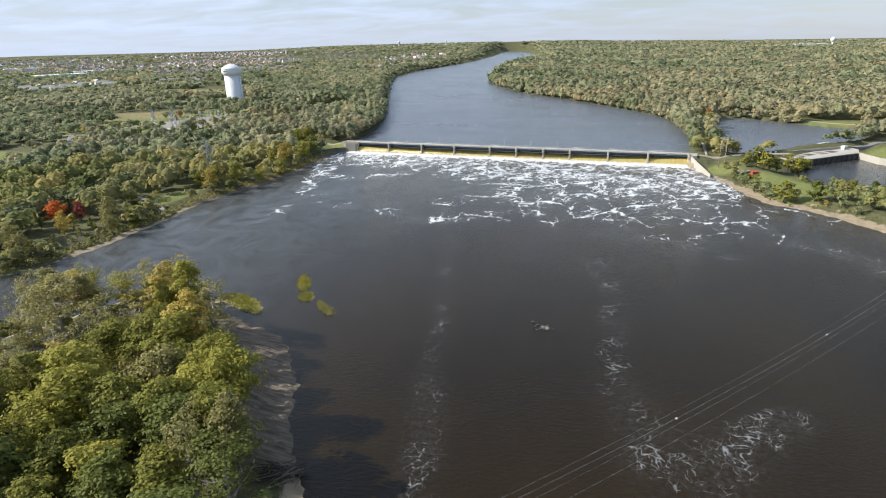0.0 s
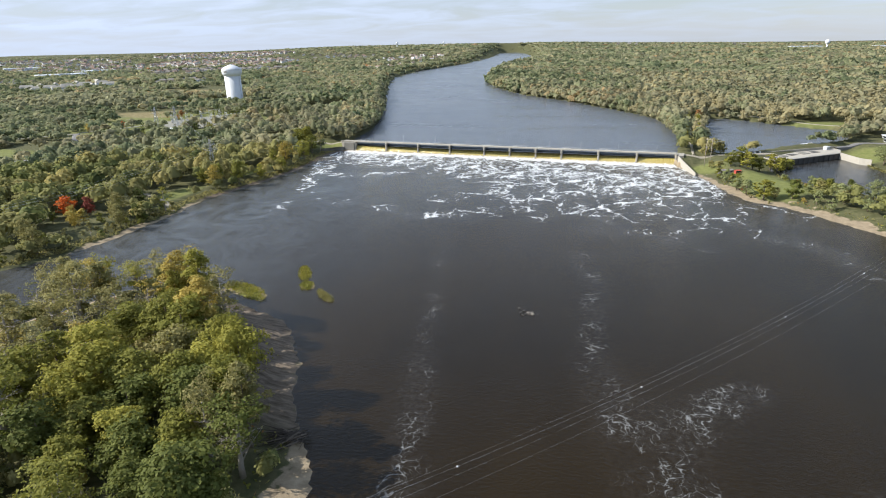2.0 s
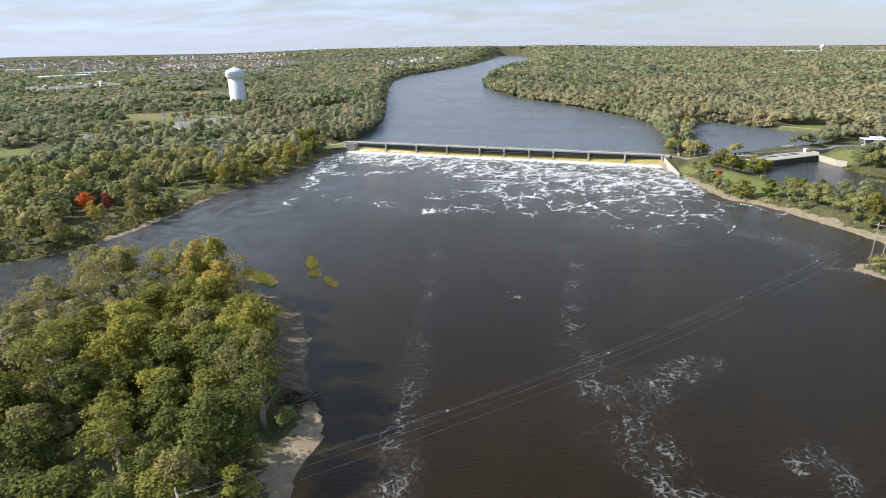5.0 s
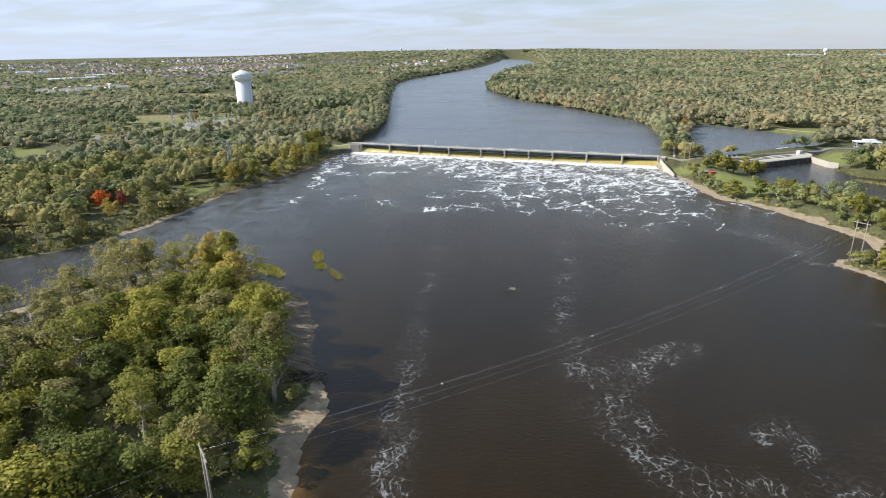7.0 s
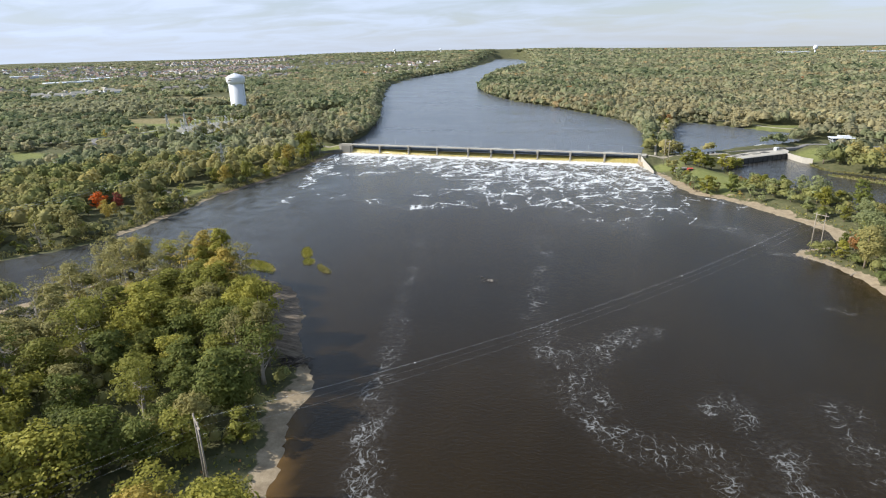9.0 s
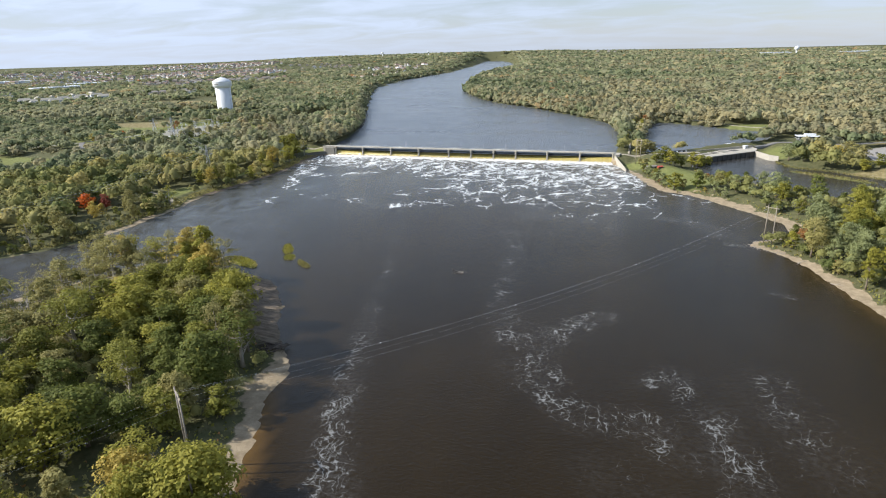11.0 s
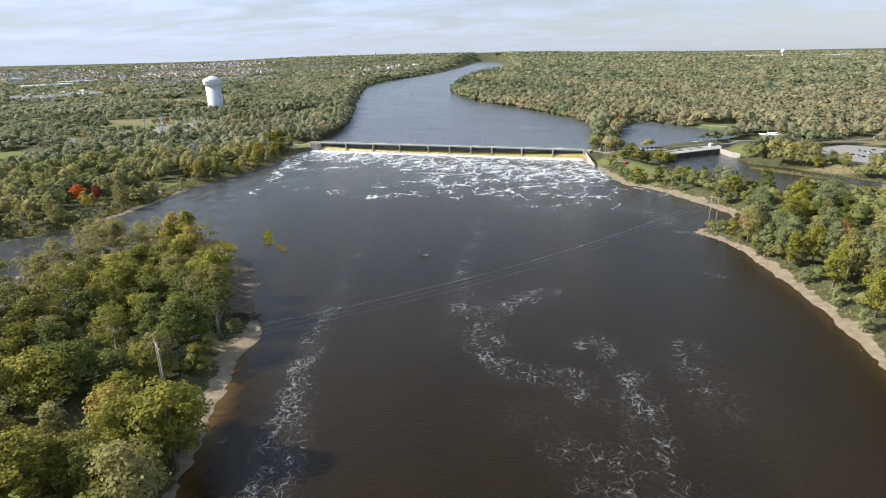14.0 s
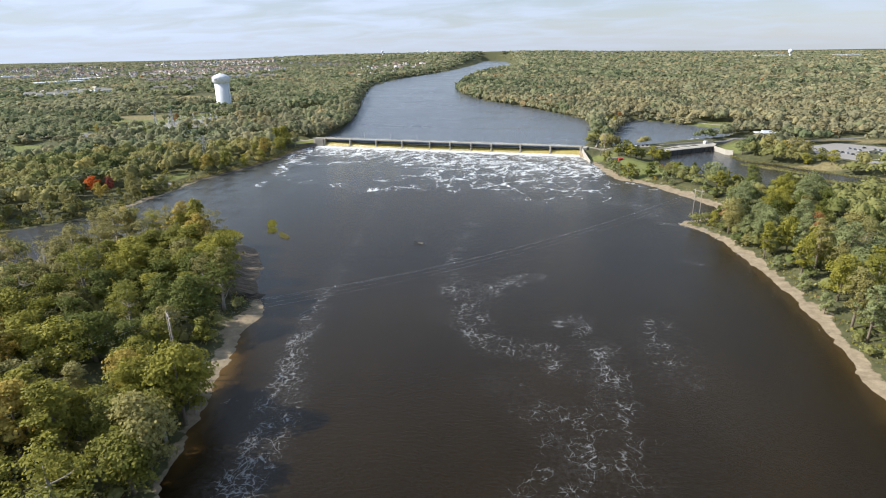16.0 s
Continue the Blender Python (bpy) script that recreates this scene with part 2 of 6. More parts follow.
def water_material(name, wave, foamy, deep, silt):
    m, nt, b = material(name, 0.07, 0.27 if foamy else 0.5)
    b.inputs["IOR"].default_value = 1.33
    p = place_of(nt)
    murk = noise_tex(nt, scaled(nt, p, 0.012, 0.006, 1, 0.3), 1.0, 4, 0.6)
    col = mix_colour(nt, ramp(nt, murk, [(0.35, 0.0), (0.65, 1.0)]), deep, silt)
    ripples = noise_tex(nt, scaled(nt, p, 0.55, 0.95, 1, 0.35), 0.95, 5, 0.68)
    swell = noise_tex(nt, scaled(nt, p, 0.05, 0.07, 1, 0.35), 1.0, 4, 0.55)
    h = math_node(nt, "MULTIPLY_ADD", swell, 1.2, math_node(nt, "MULTIPLY", ripples, 2.2))
    if foamy:
        amount, lace = attribute(nt, "foam"), attribute(nt, "lace")
        col = mix_colour(nt, attribute(nt, "shoal"), col, (0.085, 0.05, 0.017))
        drift = noise_tex(nt, scaled(nt, swirl(nt, p, 0.012, 30.0), 0.075, 0.014, 1, 0.12), 1.0, 5, 0.62)
        # bubbles, and the sky's grey sheen mixed into the base colour
        col = mix_colour(nt, math_node(nt, "MULTIPLY", attribute(nt, "air_sheen"), ramp(nt, drift, [(0.32, 0.35), (0.66, 1.25)]), clamp=True), col, (0.070, 0.078, 0.083))
        patch = noise_tex(nt, scaled(nt, p, 1.0, 0.7, 1, 0.3), 0.045, 5, 0.65)
        fine = noise_tex(nt, p, 0.55, 5, 0.75)
        scrap = noise_tex(nt, scaled(nt, p, 1.0, 0.6, 1, -0.3), 0.11, 4, 0.65)
        curls = swirl(nt, swirl(nt, swirl(nt, p, 0.022, 34.0), 0.11, 11.0), 0.42, 3.4)
        nets = swirl(nt, swirl(nt, p, 0.10, 12.0), 0.45, 2.6)
        gate = math_node(nt, "MULTIPLY_ADD", math_node(nt, "MULTIPLY", math_node(nt, "SUBTRACT", patch, 0.5), math_node(nt, "MULTIPLY", amount, 2.0, clamp=True)), 3.2, amount)
        broken = ramp(nt, scrap, [(0.36, 0.15), (0.60, 1.25)])
        torn = math_node(nt, "MULTIPLY", lace, ramp(nt, scrap, [(0.38, 0.0), (0.66, 1.3)]))
        masks = []
        # cell size, stretch along the flow, half width, where from, rise, driven by, edge
        for vec, sc, sy, width, by, start, rise, sharp in ((curls, 0.036, 0.75, 0.062, gate, 0.22, 2.2, 26.0), (curls, 0.085, 0.8, 0.115, gate, 0.40, 1.6, 15.0), (curls, 0.20, 0.85, 0.20, gate, 0.62, 1.4, 8.0), (nets, 0.27, 0.8, 0.075, torn, 0.10, 1.6, 18.0), (nets, 0.55, 0.8, 0.11, torn, 0.22, 1.5, 11.0)):
            w = math_node(nt, "MULTIPLY", math_node(nt, "MULTIPLY", math_node(nt, "SUBTRACT", by, start), rise, clamp=True), width)
            w = math_node(nt, "MULTIPLY", w, math_node(nt, "MULTIPLY", broken if by is gate else 1.0, math_node(nt, "MULTIPLY_ADD", fine, 4.0, -1.1)))
            masks.append(math_node(nt, "MULTIPLY", math_node(nt, "SUBTRACT", w, cells(nt, vec, sc, sy)), sharp, clamp=True))
        turb = math_node(nt, "MAXIMUM", math_node(nt, "MAXIMUM", masks[0], math_node(nt, "MULTIPLY", masks[1], 0.9)), math_node(nt, "MULTIPLY", masks[2], 0.8))
        net = math_node(nt, "MULTIPLY", math_node(nt, "MAXIMUM", masks[3], math_node(nt, "MULTIPLY", masks[4], 0.8)), 0.27)
        boil = math_node(nt, "MULTIPLY", math_node(nt, "ADD", math_node(nt, "SUBTRACT", amount, 2.25), math_node(nt, "MULTIPLY_ADD", fine, 1.2, math_node(nt, "MULTIPLY", patch, 0.6))), 2.2, clamp=True)
        foam = math_node(nt, "MAXIMUM", math_node(nt, "MAXIMUM", turb, net), boil)
        veil = math_node(nt, "MULTIPLY", math_node(nt, "MULTIPLY", math_node(nt, "ADD", amount, math_node(nt, "MULTIPLY", lace, 0.22)), ramp(nt, patch, [(0.35, 0.15), (0.65, 1.0)])), math_node(nt, "MULTIPLY", ramp(nt, fine, [(0.42, 0.0), (0.68, 1.0)]), 0.42), clamp=True)
        col = mix_colour(nt, veil, col, (0.40, 0.42, 0.44))
        col = mix_colour(nt, foam, col, (0.62, 0.64, 0.64))
        wire(nt, math_node(nt, "MULTIPLY_ADD", foam, 0.6, 0.07), b.inputs["Roughness"])
        h = math_node(nt, "MULTIPLY_ADD", foam, 1.0, h)
    else:
        wind = noise_tex(nt, scaled(nt, p, 0.006, 0.02, 1, 0.1), 1.0, 5, 0.6)
        wire(nt, ramp(nt, wind, [(0.3, 0.10), (0.7, 0.30)]), b.inputs["Roughness"])
    wire(nt, col, b.inputs["Base Color"])
    bump(nt, b, h, 1.0, wave)
    return m


M_GROUND = ground_material()
# darker than the other concrete: the deck wall's shade is put into it
M_DARKCONC = plain("dark_concrete", (0.075, 0.072, 0.066), 0.85, grain=0.5, scale=0.25)
M_RIVER = water_material("river_water", 0.12, True, (0.0106, 0.0067, 0.0019), (0.0170, 0.0107, 0.0030))
# pale blue base colours stand in for sky reflected on pool and pond
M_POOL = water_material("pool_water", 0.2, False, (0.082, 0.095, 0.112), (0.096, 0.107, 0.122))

# ---------------------------------------------------------------- plan of the land
def smooth(a, b, v):
    t = np.clip((np.asarray(v, float) - a) / (b - a), 0, 1)
    return t * t * (3 - 2 * t)


def rounded(points, rounds=2):
    """Corner cutting: turns a coarse plan outline into a soft one."""
    p = np.array(points, float)
    for _ in range(rounds):
        q = np.roll(p, -1, axis=0)
        p = np.stack([p * 0.75 + q * 0.25, p * 0.25 + q * 0.75], 1).reshape(-1, 2)
    return p


RIVER = rounded([(-17, 19), (-25, -24), (-14, -70), (-12, -109), (-15, -150), (-23, -205), (-14, -238), (-13, -272), (-11, -305), (-18, -342),
                 (-42, -370), (-80, -430), (-105, -520), (-120, -640), (-150, -1100), (560, -1100), (490, -640), (462, -490), (450, -440), (447, -388),
                 (438, -340), (429, -308), (421, -280), (411, -252), (391, -238), (408, -222), (424, -212), (423, -188), (404, -160), (386, -137),
                 (370, -118), (350, -111), (340, -90), (330, -60), (317, -24), (306, 5), (306, 19)])
ISLAND = rounded([(78, -326), (114, -347), (151, -355), (171, -382), (183, -402), (195, -419), (208, -432), (211, -450), (220, -475), (231, -498),
                  (243, -528), (257, -560), (275, -620), (300, -760), (310, -1150), (20, -1150), (-30, -760), (-20, -560), (15, -450), (46, -385), (62, -346)])
UPRIVER = rounded([(305, 14), (-13, 14), (-25, 32), (-30, 64), (-34, 100), (-70, 212), (-165, 424), (-333, 796), (-449, 1110), (-496, 1406), (-505, 1806),
                   (-530, 2250), (-700, 3200), (-850, 3900), (-690, 3920), (-520, 3500), (-399, 2995), (-237, 2360), (-228, 1753), (-195, 1283),
                   (-130, 986), (-90, 835), (30, 599), (129, 501), (212, 384), (260, 322), (289, 257), (300, 196), (309, 117), (309, 32)])
POND = rounded([(331, 80), (336, 180), (343, 263), (356, 292), (400, 265), (450, 214), (482, 202), (462, 134), (437, 116), (412, 102), (376, 56), (352, 34), (334, 44)])
LOWPOND = rounded([(378, -14), (380, 30), (442, 92), (456, 78), (458, 8), (484, 2), (528, -38), (562, -66), (720, -150), (730, -230),
                   (570, -160), (522, -128), (495, -133), (471, -130), (450, -106), (429, -72), (404, -60)])
BARS = [rounded(p) for p in (
    [(95, -334), (104, -325), (122, -332), (131, -345), (117, -342)],
    [(119, -299), (127, -300), (136, -316), (130, -318)],
    [(131, -318), (139, -316), (143, -326), (137, -328)],
    [(142, -322), (150, -325), (161, -336), (152, -335)],
    [(452, -4), (482, -14), (520, -48), (512, -52), (476, -24)],
    [(500, -62), (545, -82), (548, -90), (505, -72)])]


def inside(p, x, y):
    """Signed distance to an outline: above zero inside it."""
    x, y = np.asarray(x, float), np.asarray(y, float)
    best, odd = np.full(x.shape, 1e18), np.zeros(x.shape, bool)
    for (ax, ay), (bx, by) in zip(p, np.roll(p, -1, axis=0)):
        dx, dy = bx - ax, by - ay
        t = np.clip(((x - ax) * dx + (y - ay) * dy) / (dx * dx + dy * dy + 1e-12), 0, 1)
        best = np.minimum(best, (x - ax - t * dx) ** 2 + (y - ay - t * dy) ** 2)
        odd ^= ((ay > y) != (by > y)) & (x < dx * (y - ay) / (by - ay + 1e-12) + ax)
    return np.where(odd, 1, -1) * np.sqrt(best)


def wobble(x, y, size, seed=0.0):
    """Cheap smooth noise in -1..1 for arrays."""
    x, y = np.asarray(x) / size, np.asarray(y) / size
    return (np.sin(1.7 * x + 2.3 * np.sin(0.9 * y + seed) + seed) + np.sin(2.1 * y + 1.9 * np.sin(1.3 * x - seed) + 2 * seed) + np.sin(3.1 * (x + y) + seed * 3 + 1.4 * np.sin(2.2 * (x - y)))) / 3


SITE = (320.0, -580.0)


def far_rise(x, y):
    """Distant country climbs gently, so that the land's edge meets the sky where it should."""
    d, a = np.hypot(x - SITE[0], y - SITE[1]), np.degrees(np.arctan2(x - SITE[0], y - SITE[1]))
    top = 50 - 20 * smooth(-28, -40, a) - 26 * smooth(-14, 14, a)
    return smooth(2300, 4650, d) * top


def land(x, y):
    """Height of the ground, and how sandy, muddy, grassy and dry it is."""
    x, y = np.asarray(x, float), np.asarray(y, float)
    shift = 1.6 * wobble(x, y, 9.0, 1.0) + 0.8 * wobble(x, y, 3.7, 4.0)
    river, isle = inside(RIVER, x, y), inside(ISLAND, x, y)
    low, up, pond = inside(LOWPOND, x, y), inside(UPRIVER, x, y), inside(POND, x, y)
    bars = np.max([inside(b, x, y) for b in BARS], axis=0)
    wet = np.maximum(np.minimum(river, -isle), low)
    wet = np.minimum(wet, -bars) + shift * smooth(-40, -3, -np.abs(wet))
    pool = np.maximum(up, pond)
    plain_z = 3.4 + 4.2 * smooth(-90, -5, y) + 5.0 * smooth(-60, -260, x) + 0.8 * wobble(x, y, 60, 2.0)
    plain_z = plain_z + 3.0 * smooth(100, 500, y)
    plain_z = np.where(isle > 0, 2.6 + 0.6 * wobble(x, y, 25, 3.0), plain_z)
    d = np.maximum(-wet, 0)
    bank = 0.02 + np.minimum(d, 9) * 0.085 + np.maximum(d - 9, 0) * 0.28
    bank = np.where(bars > -2, np.minimum(bank, 0.55), bank)
    z = np.where(wet > 0, -np.minimum(2.5, 0.25 * wet), np.minimum(plain_z, bank))
    z = z + far_rise(x, y) * smooth(5, 60, -up)
    near_pool = smooth(-45, -8, pool) * np.where((x < 20) & (y < 15), smooth(3, 13, y), 1.0)
    z = np.where(wet > 0, z, np.maximum(z, 7.1 * near_pool - 4 * (1 - near_pool)))
    z = np.where(pool > 0, 6 - np.minimum(2.5, 0.3 * pool) - 0.01, z)
    z = np.where((pool > -np.clip(0.015 * (y - 30), 0, 12)) & (y > 60), np.minimum(z, 4.2), z)
    z = np.where((np.abs(y - 16) < 12) & (x > -5) & (x < 303), -3.0, z)
    right = smooth(300, 330, x)
    width = 2.4 + 3.4 * right + 4.6 * right * smooth(-40, -90, y) * smooth(-235, -190, y) + 1.6 * right * smooth(-235, -255, y) + 3.0 * smooth(10, -5, x) * smooth(-200, -215, y) * smooth(-330, -305, y) + 5.5 * smooth(-395, -410, y) * (isle > 0) * smooth(-525, -485, y) + 1.5 * wobble(x, y, 20, 5.0)
    width = width * (1 + 0.38 * wobble(x, y, 7.0, 2.2) + 0.25 * wobble(x, y, 16.0, 6.1))
    sand = smooth(width * 1.25, width * 0.6, d) * (d < 40) * (wet > -60) * np.where(low > -25, 0.25, 1.0) * np.where(x < 2, np.maximum(0.55 + 0.6 * wobble(x, y, 45, 3.3), 0.95 * smooth(-200, -212, y) * smooth(-312, -298, y)), 1.0)
    mud = smooth(30, 20, d) * (isle > -1) * smooth(-428, -415, y) * (1 - smooth(-345, -335, y)) * smooth(95, 120, x) * (bars < 0)
    mud = np.maximum(mud, (x < 0) * (isle < 0) * smooth(11, 5, d) * (wet < 1) * smooth(-215, -195, y) * smooth(15, 5, y))
    sand = sand * (1 - 0.8 * mud)
    lawn = np.zeros_like(x)
    for cx, cy, rx, ry in ((371, -64, 22, 42), (-47, -206, 10, 26), (-50, 6, 36, 12), (-150, -60, 26, 12), (-195, 95, 40, 22), (330, -14, 14, 14), (-415, 335, 55, 40), (-300, 85, 140, 118), (-215, 20, 40, 45), (470, 75, 26, 22),
                           (-330, -130, 60, 20), (-40, -120, 6, 30), (-300, 60, 50, 12), (470, 235, 40, 18)):
        lawn = np.maximum(lawn, smooth(1.25, 0.8, np.hypot((x - cx) / rx, (y - cy) / ry) + 0.12 * wobble(x, y, 11, 7.0)))
    lawn = np.maximum(lawn, (bars > -1.5) * 0.75)
    dry = np.zeros_like(x)
    for cx, cy, rx, ry in ((-193, 268, 28, 60), (-400, 128, 42, 18), (-379, 188, 32, 14), (-432, 84, 26, 10), (-425, 150, 48, 26), (-470, 255, 30, 16), (540, 215, 70, 14), (520, -20, 60, 10), (560, -70, 80, 14), (620, 120, 60, 14), (-520, 300, 90, 20), (-700, 500, 120, 30), (250, 560, 60, 16)):
        dry = np.maximum(dry, smooth(1.25, 0.8, np.hypot((x - cx) / rx, (y - cy) / ry) + 0.15 * wobble(x, y, 13, 9.0)))
    return z, np.clip(sand, 0, 1), np.clip(mud, 0, 1), lawn, dry, wet, pool


def grid_lines(lo, hi, step, ends, grow=1.07):
    """Even lines in the middle that spread out towards the ends."""
    mid = list(np.arange(lo, hi + step, step))
    a, s = mid[-1], step
    while a < ends[1]:
        s = min(s * grow, 120)
        a += s
        mid.append(a)
    a, s, head = lo, step, []
    while a > ends[0]:
        s = min(s * grow, 120)
        a -= s
        head.append(a)
    return np.array(head[::-1] + mid)


def quad_mesh(name, verts, quads, mats, attrs=None, flat=False):
    me = bpy.data.meshes.new(name)
    verts, quads = np.asarray(verts, np.float32), np.asarray(quads, np.int32)
    me.vertices.add(len(verts))
    me.vertices.foreach_set("co", verts.ravel())
    me.loops.add(quads.size)
    me.loops.foreach_set("vertex_index", quads.ravel())
    me.polygons.add(len(quads))
    me.polygons.foreach_set("loop_start", np.arange(0, quads.size, 4, dtype=np.int32))
    me.polygons.foreach_set("loop_total", np.full(len(quads), 4, np.int32))
    if not flat:
        me.polygons.foreach_set("use_smooth", np.ones(len(quads), bool))
    for key, values in (attrs or {}).items():
        me.attributes.new(key, "FLOAT", "POINT").data.foreach_set("value", np.asarray(values, np.float32).ravel())
    for m in mats:
        me.materials.append(m)
    me.update(calc_edges=True)
    return me


def sheet(xs, ys):
    gx, gy = np.meshgrid(xs, ys)
    n, m = len(xs), len(ys)
    i = (np.arange(m - 1)[:, None] * n + np.arange(n - 1)[None, :]).ravel()
    return gx.ravel(), gy.ravel(), np.stack([i, i + 1, i + n + 1, i + n], 1)


gx, gy, gq = sheet(grid_lines(-60, 480, 3.0, (-4700, 4700), 1.08), grid_lines(-660, 30, 3.0, (-1700, 4900), 1.045))
gz, g_sand, g_mud, g_lawn, g_dry, g_wet, g_pool = land(gx, gy)
gz = gz + np.where(g_wet < -4, 0.25 * wobble(gx, gy, 6, 11.0), 0.05 * wobble(gx, gy, 5, 12.0))
ground = new("ground", quad_mesh("ground", np.stack([gx, gy, gz], 1), gq, [M_GROUND], {"sand": g_sand, "mud": g_mud, "lawn": g_lawn, "dry": g_dry}))
tagged(ground, "wide flat wooded river country with sandy banks", "ground", kind="structure")

# river below the dam: one level sheet with foam along the currents
FOAM_LINES = (  # x, y along a streak, half width, strength
    ((161, -198, 7, 0.45), (183, -261, 4, 0.5), (203, -328, 4, 0.55), (213, -366, 5, 0.6), (228, -416, 6, 0.8), (240, -459, 7, 0.95), (255, -490, 8, 1.0), (266, -522, 9, 1.1), (290, -620, 12, 1.0)),
    ((253, -244, 8, 0.5), (266, -283, 6, 0.6), (271, -346, 6, 0.55), (283, -389, 8, 0.6)),
    ((271, -350, 8, 0.5), (297, -409, 12, 0.75), (309, -428, 7, 1.15), (316, -437, 5, 0.8)),
    ((321, -358, 6, 0.95), (303, -376, 9, 0.7), (292, -398, 10, 0.6)),
    ((316, -437, 9, 0.5), (335, -435, 8, 1.0), (348, -448, 9, 0.5)),
    ((339, -409, 5, 0.6), (347, -402, 6, 0.8), (349, -412, 5, 0.8)),
    ((358, -424, 6, 0.6), (362, -440, 7, 0.95), (366, -462, 9, 0.6), (372, -500, 12, 0.55)),
    ((330, -462, 12, 0.45), (348, -480, 12, 0.6), (360, -495, 8, 0.8), (352, -520, 12, 0.5)),
    ((380, -395, 8, 0.5), (388, -440, 10, 0.45)),
    ((361, -193, 9, 0.7), (384, -209, 8, 0.55)),
    ((63, -276, 6, 0.8), (70, -268, 5, 0.6)),
    ((238, -322, 2.5, 0.2), (249, -321, 3, 0.25)),
    ((384, -238, 3, 1.3), (391, -241, 2.5, 1.3)),
    ((396, -311, 3, 1.3), (403, -316, 2.5, 1.0)))
TORRENTS = (  # the same for the torn water below the falls
    ((196, -70, 14, 1.0), (205, -90, 8, 1.0), (228, -134, 5, 0.9)),
    ((175, -60, 16, 0.8), (191, -137, 7, 0.9), (211, -169, 5, 0.75)),
    ((224, -152, 5, 0.7), (257, -174, 7, 0.7), (268, -190, 8, 0.5)),
    ((285, -100, 12, 0.7), (285, -125, 8, 0.9), (254, -112, 8, 0.7)),
    ((262, -200, 8, 0.6), (290, -200, 9, 0.6), (312, -216, 9, 0.45)),
    ((321, -60, 8, 0.6), (330, -95, 7, 0.65), (345, -125, 6, 0.6)),
    ((0, -60, 8, 0.8), (6, -95, 10, 0.75), (40, -104, 9, 0.7), (80, -80, 10, 0.7)),
    ((-8, -6, 11, 1.3), (-4, -40, 11, 1.1), (4, -76, 11, 0.95), (16, -118, 10, 0.75), (34, -160, 9, 0.5)),
    ((10, -14, 12, 1.3), (120, -14, 10, 1.0), (300, -14, 9, 0.85)),
    ((0, -26, 22, 1.05), (70, -36, 24, 1.0), (140, -46, 24, 0.95), (180, -52, 20, 0.9)),
    ((14, -135, 9, 0.45), (53, -170, 12, 0.5), (81, -183, 10, 0.4)),
    ((140, -150, 9, 0.4), (161, -192, 7, 0.7)),
    ((112, -186, 10, 0.5), (140, -200, 9, 0.6), (168, -192, 8, 0.6)),
    ((300, -120, 10, 0.6), (338, -160, 8, 0.5), (352, -190, 9, 0.45)),
    ((360, -175, 8, 0.4), (384, -226, 8, 0.5)),
    ((30, -150, 8, 0.4), (48, -215, 8, 0.4)))


def along(lines, x, y):
    f = np.zeros_like(x)
    for line in lines:
        for (ax, ay, aw, s), (bx, by, bw, e) in zip(line, line[1:]):
            dx, dy = bx - ax, by - ay
            t = np.clip(((x - ax) * dx + (y - ay) * dy) / (dx * dx + dy * dy), 0, 1)
            d = np.hypot(x - ax - t * dx, y - ay - t * dy) / (aw + (bw - aw) * t)
            f = np.maximum(f, smooth(1.7, 0.15, d) * (s + (e - s) * t))
    return f


def foam_amount(x, y):
    f = 1.15 * smooth(-100, -14, y) + 0.56 * smooth(-225, -50, y) * smooth(60, 150, x) + 0.34 * smooth(-285, -140, y) * smooth(120, 200, x) * smooth(375, 310, x)
    hollow = smooth(1.25, 0.6, np.hypot((x - 78) / 62, (y + 118) / 56))
    f = np.minimum(f, 1.15)
    f = np.maximum(f * (1 - 0.85 * hollow) + 0.12 * wobble(x, y, 38, 2.5), along(TORRENTS, x, y))
    return np.clip(f * smooth(-340, -190, y), 0, 1.6) * smooth(-4, 1, inside(RIVER, x, y))


def shoal(x, y):
    """Shallow water over sand, along the beaches."""
    wet = np.minimum(inside(RIVER, x, y), -inside(ISLAND, x, y))
    beach = smooth(-440, -460, y) * smooth(-545, -525, y) + 0.35 * smooth(380, 400, x) * smooth(-250, -300, y)
    return np.clip(smooth(6.5, 0.0, wet) * np.clip(beach, 0, 1), 0, 1)


def bubbles_and_sheen(x, y):
    """Paler water: fine bubbles from the falls, and sky sheen painted along the west."""
    return np.clip(smooth(-240, -40, y) * (0.42 + 0.25 * wobble(x, y, 70, 6.0)) + 0.35 * smooth(70, 10, x) * smooth(-330, -200, y) + 0.75 * smooth(190, 0, x) * smooth(-430, -320, y), 0, 0.85)


wx, wy, wq = sheet(grid_lines(-40, 470, 4.0, (-700, 900), 1.25), grid_lines(-600, 20, 4.0, (-1300, 100), 1.1))
keep = (wy < 14) | ((wx > 372) & (wx < 520))
river = new("river", quad_mesh("river", np.stack([wx, wy, np.zeros_like(wx)], 1), wq[keep[wq].all(1)], [M_RIVER], {"foam": foam_amount(wx, wy), "lace": along(FOAM_LINES, wx, wy) + 0.16 * smooth(-0.1, 0.7, wobble(wx, wy, 60, 8.0)) * smooth(240, 330, wx), "shoal": shoal(wx, wy), "air_sheen": bubbles_and_sheen(wx, wy)}))
tagged(river, "dark brown river water streaked with white foam", "river", kind="structure")
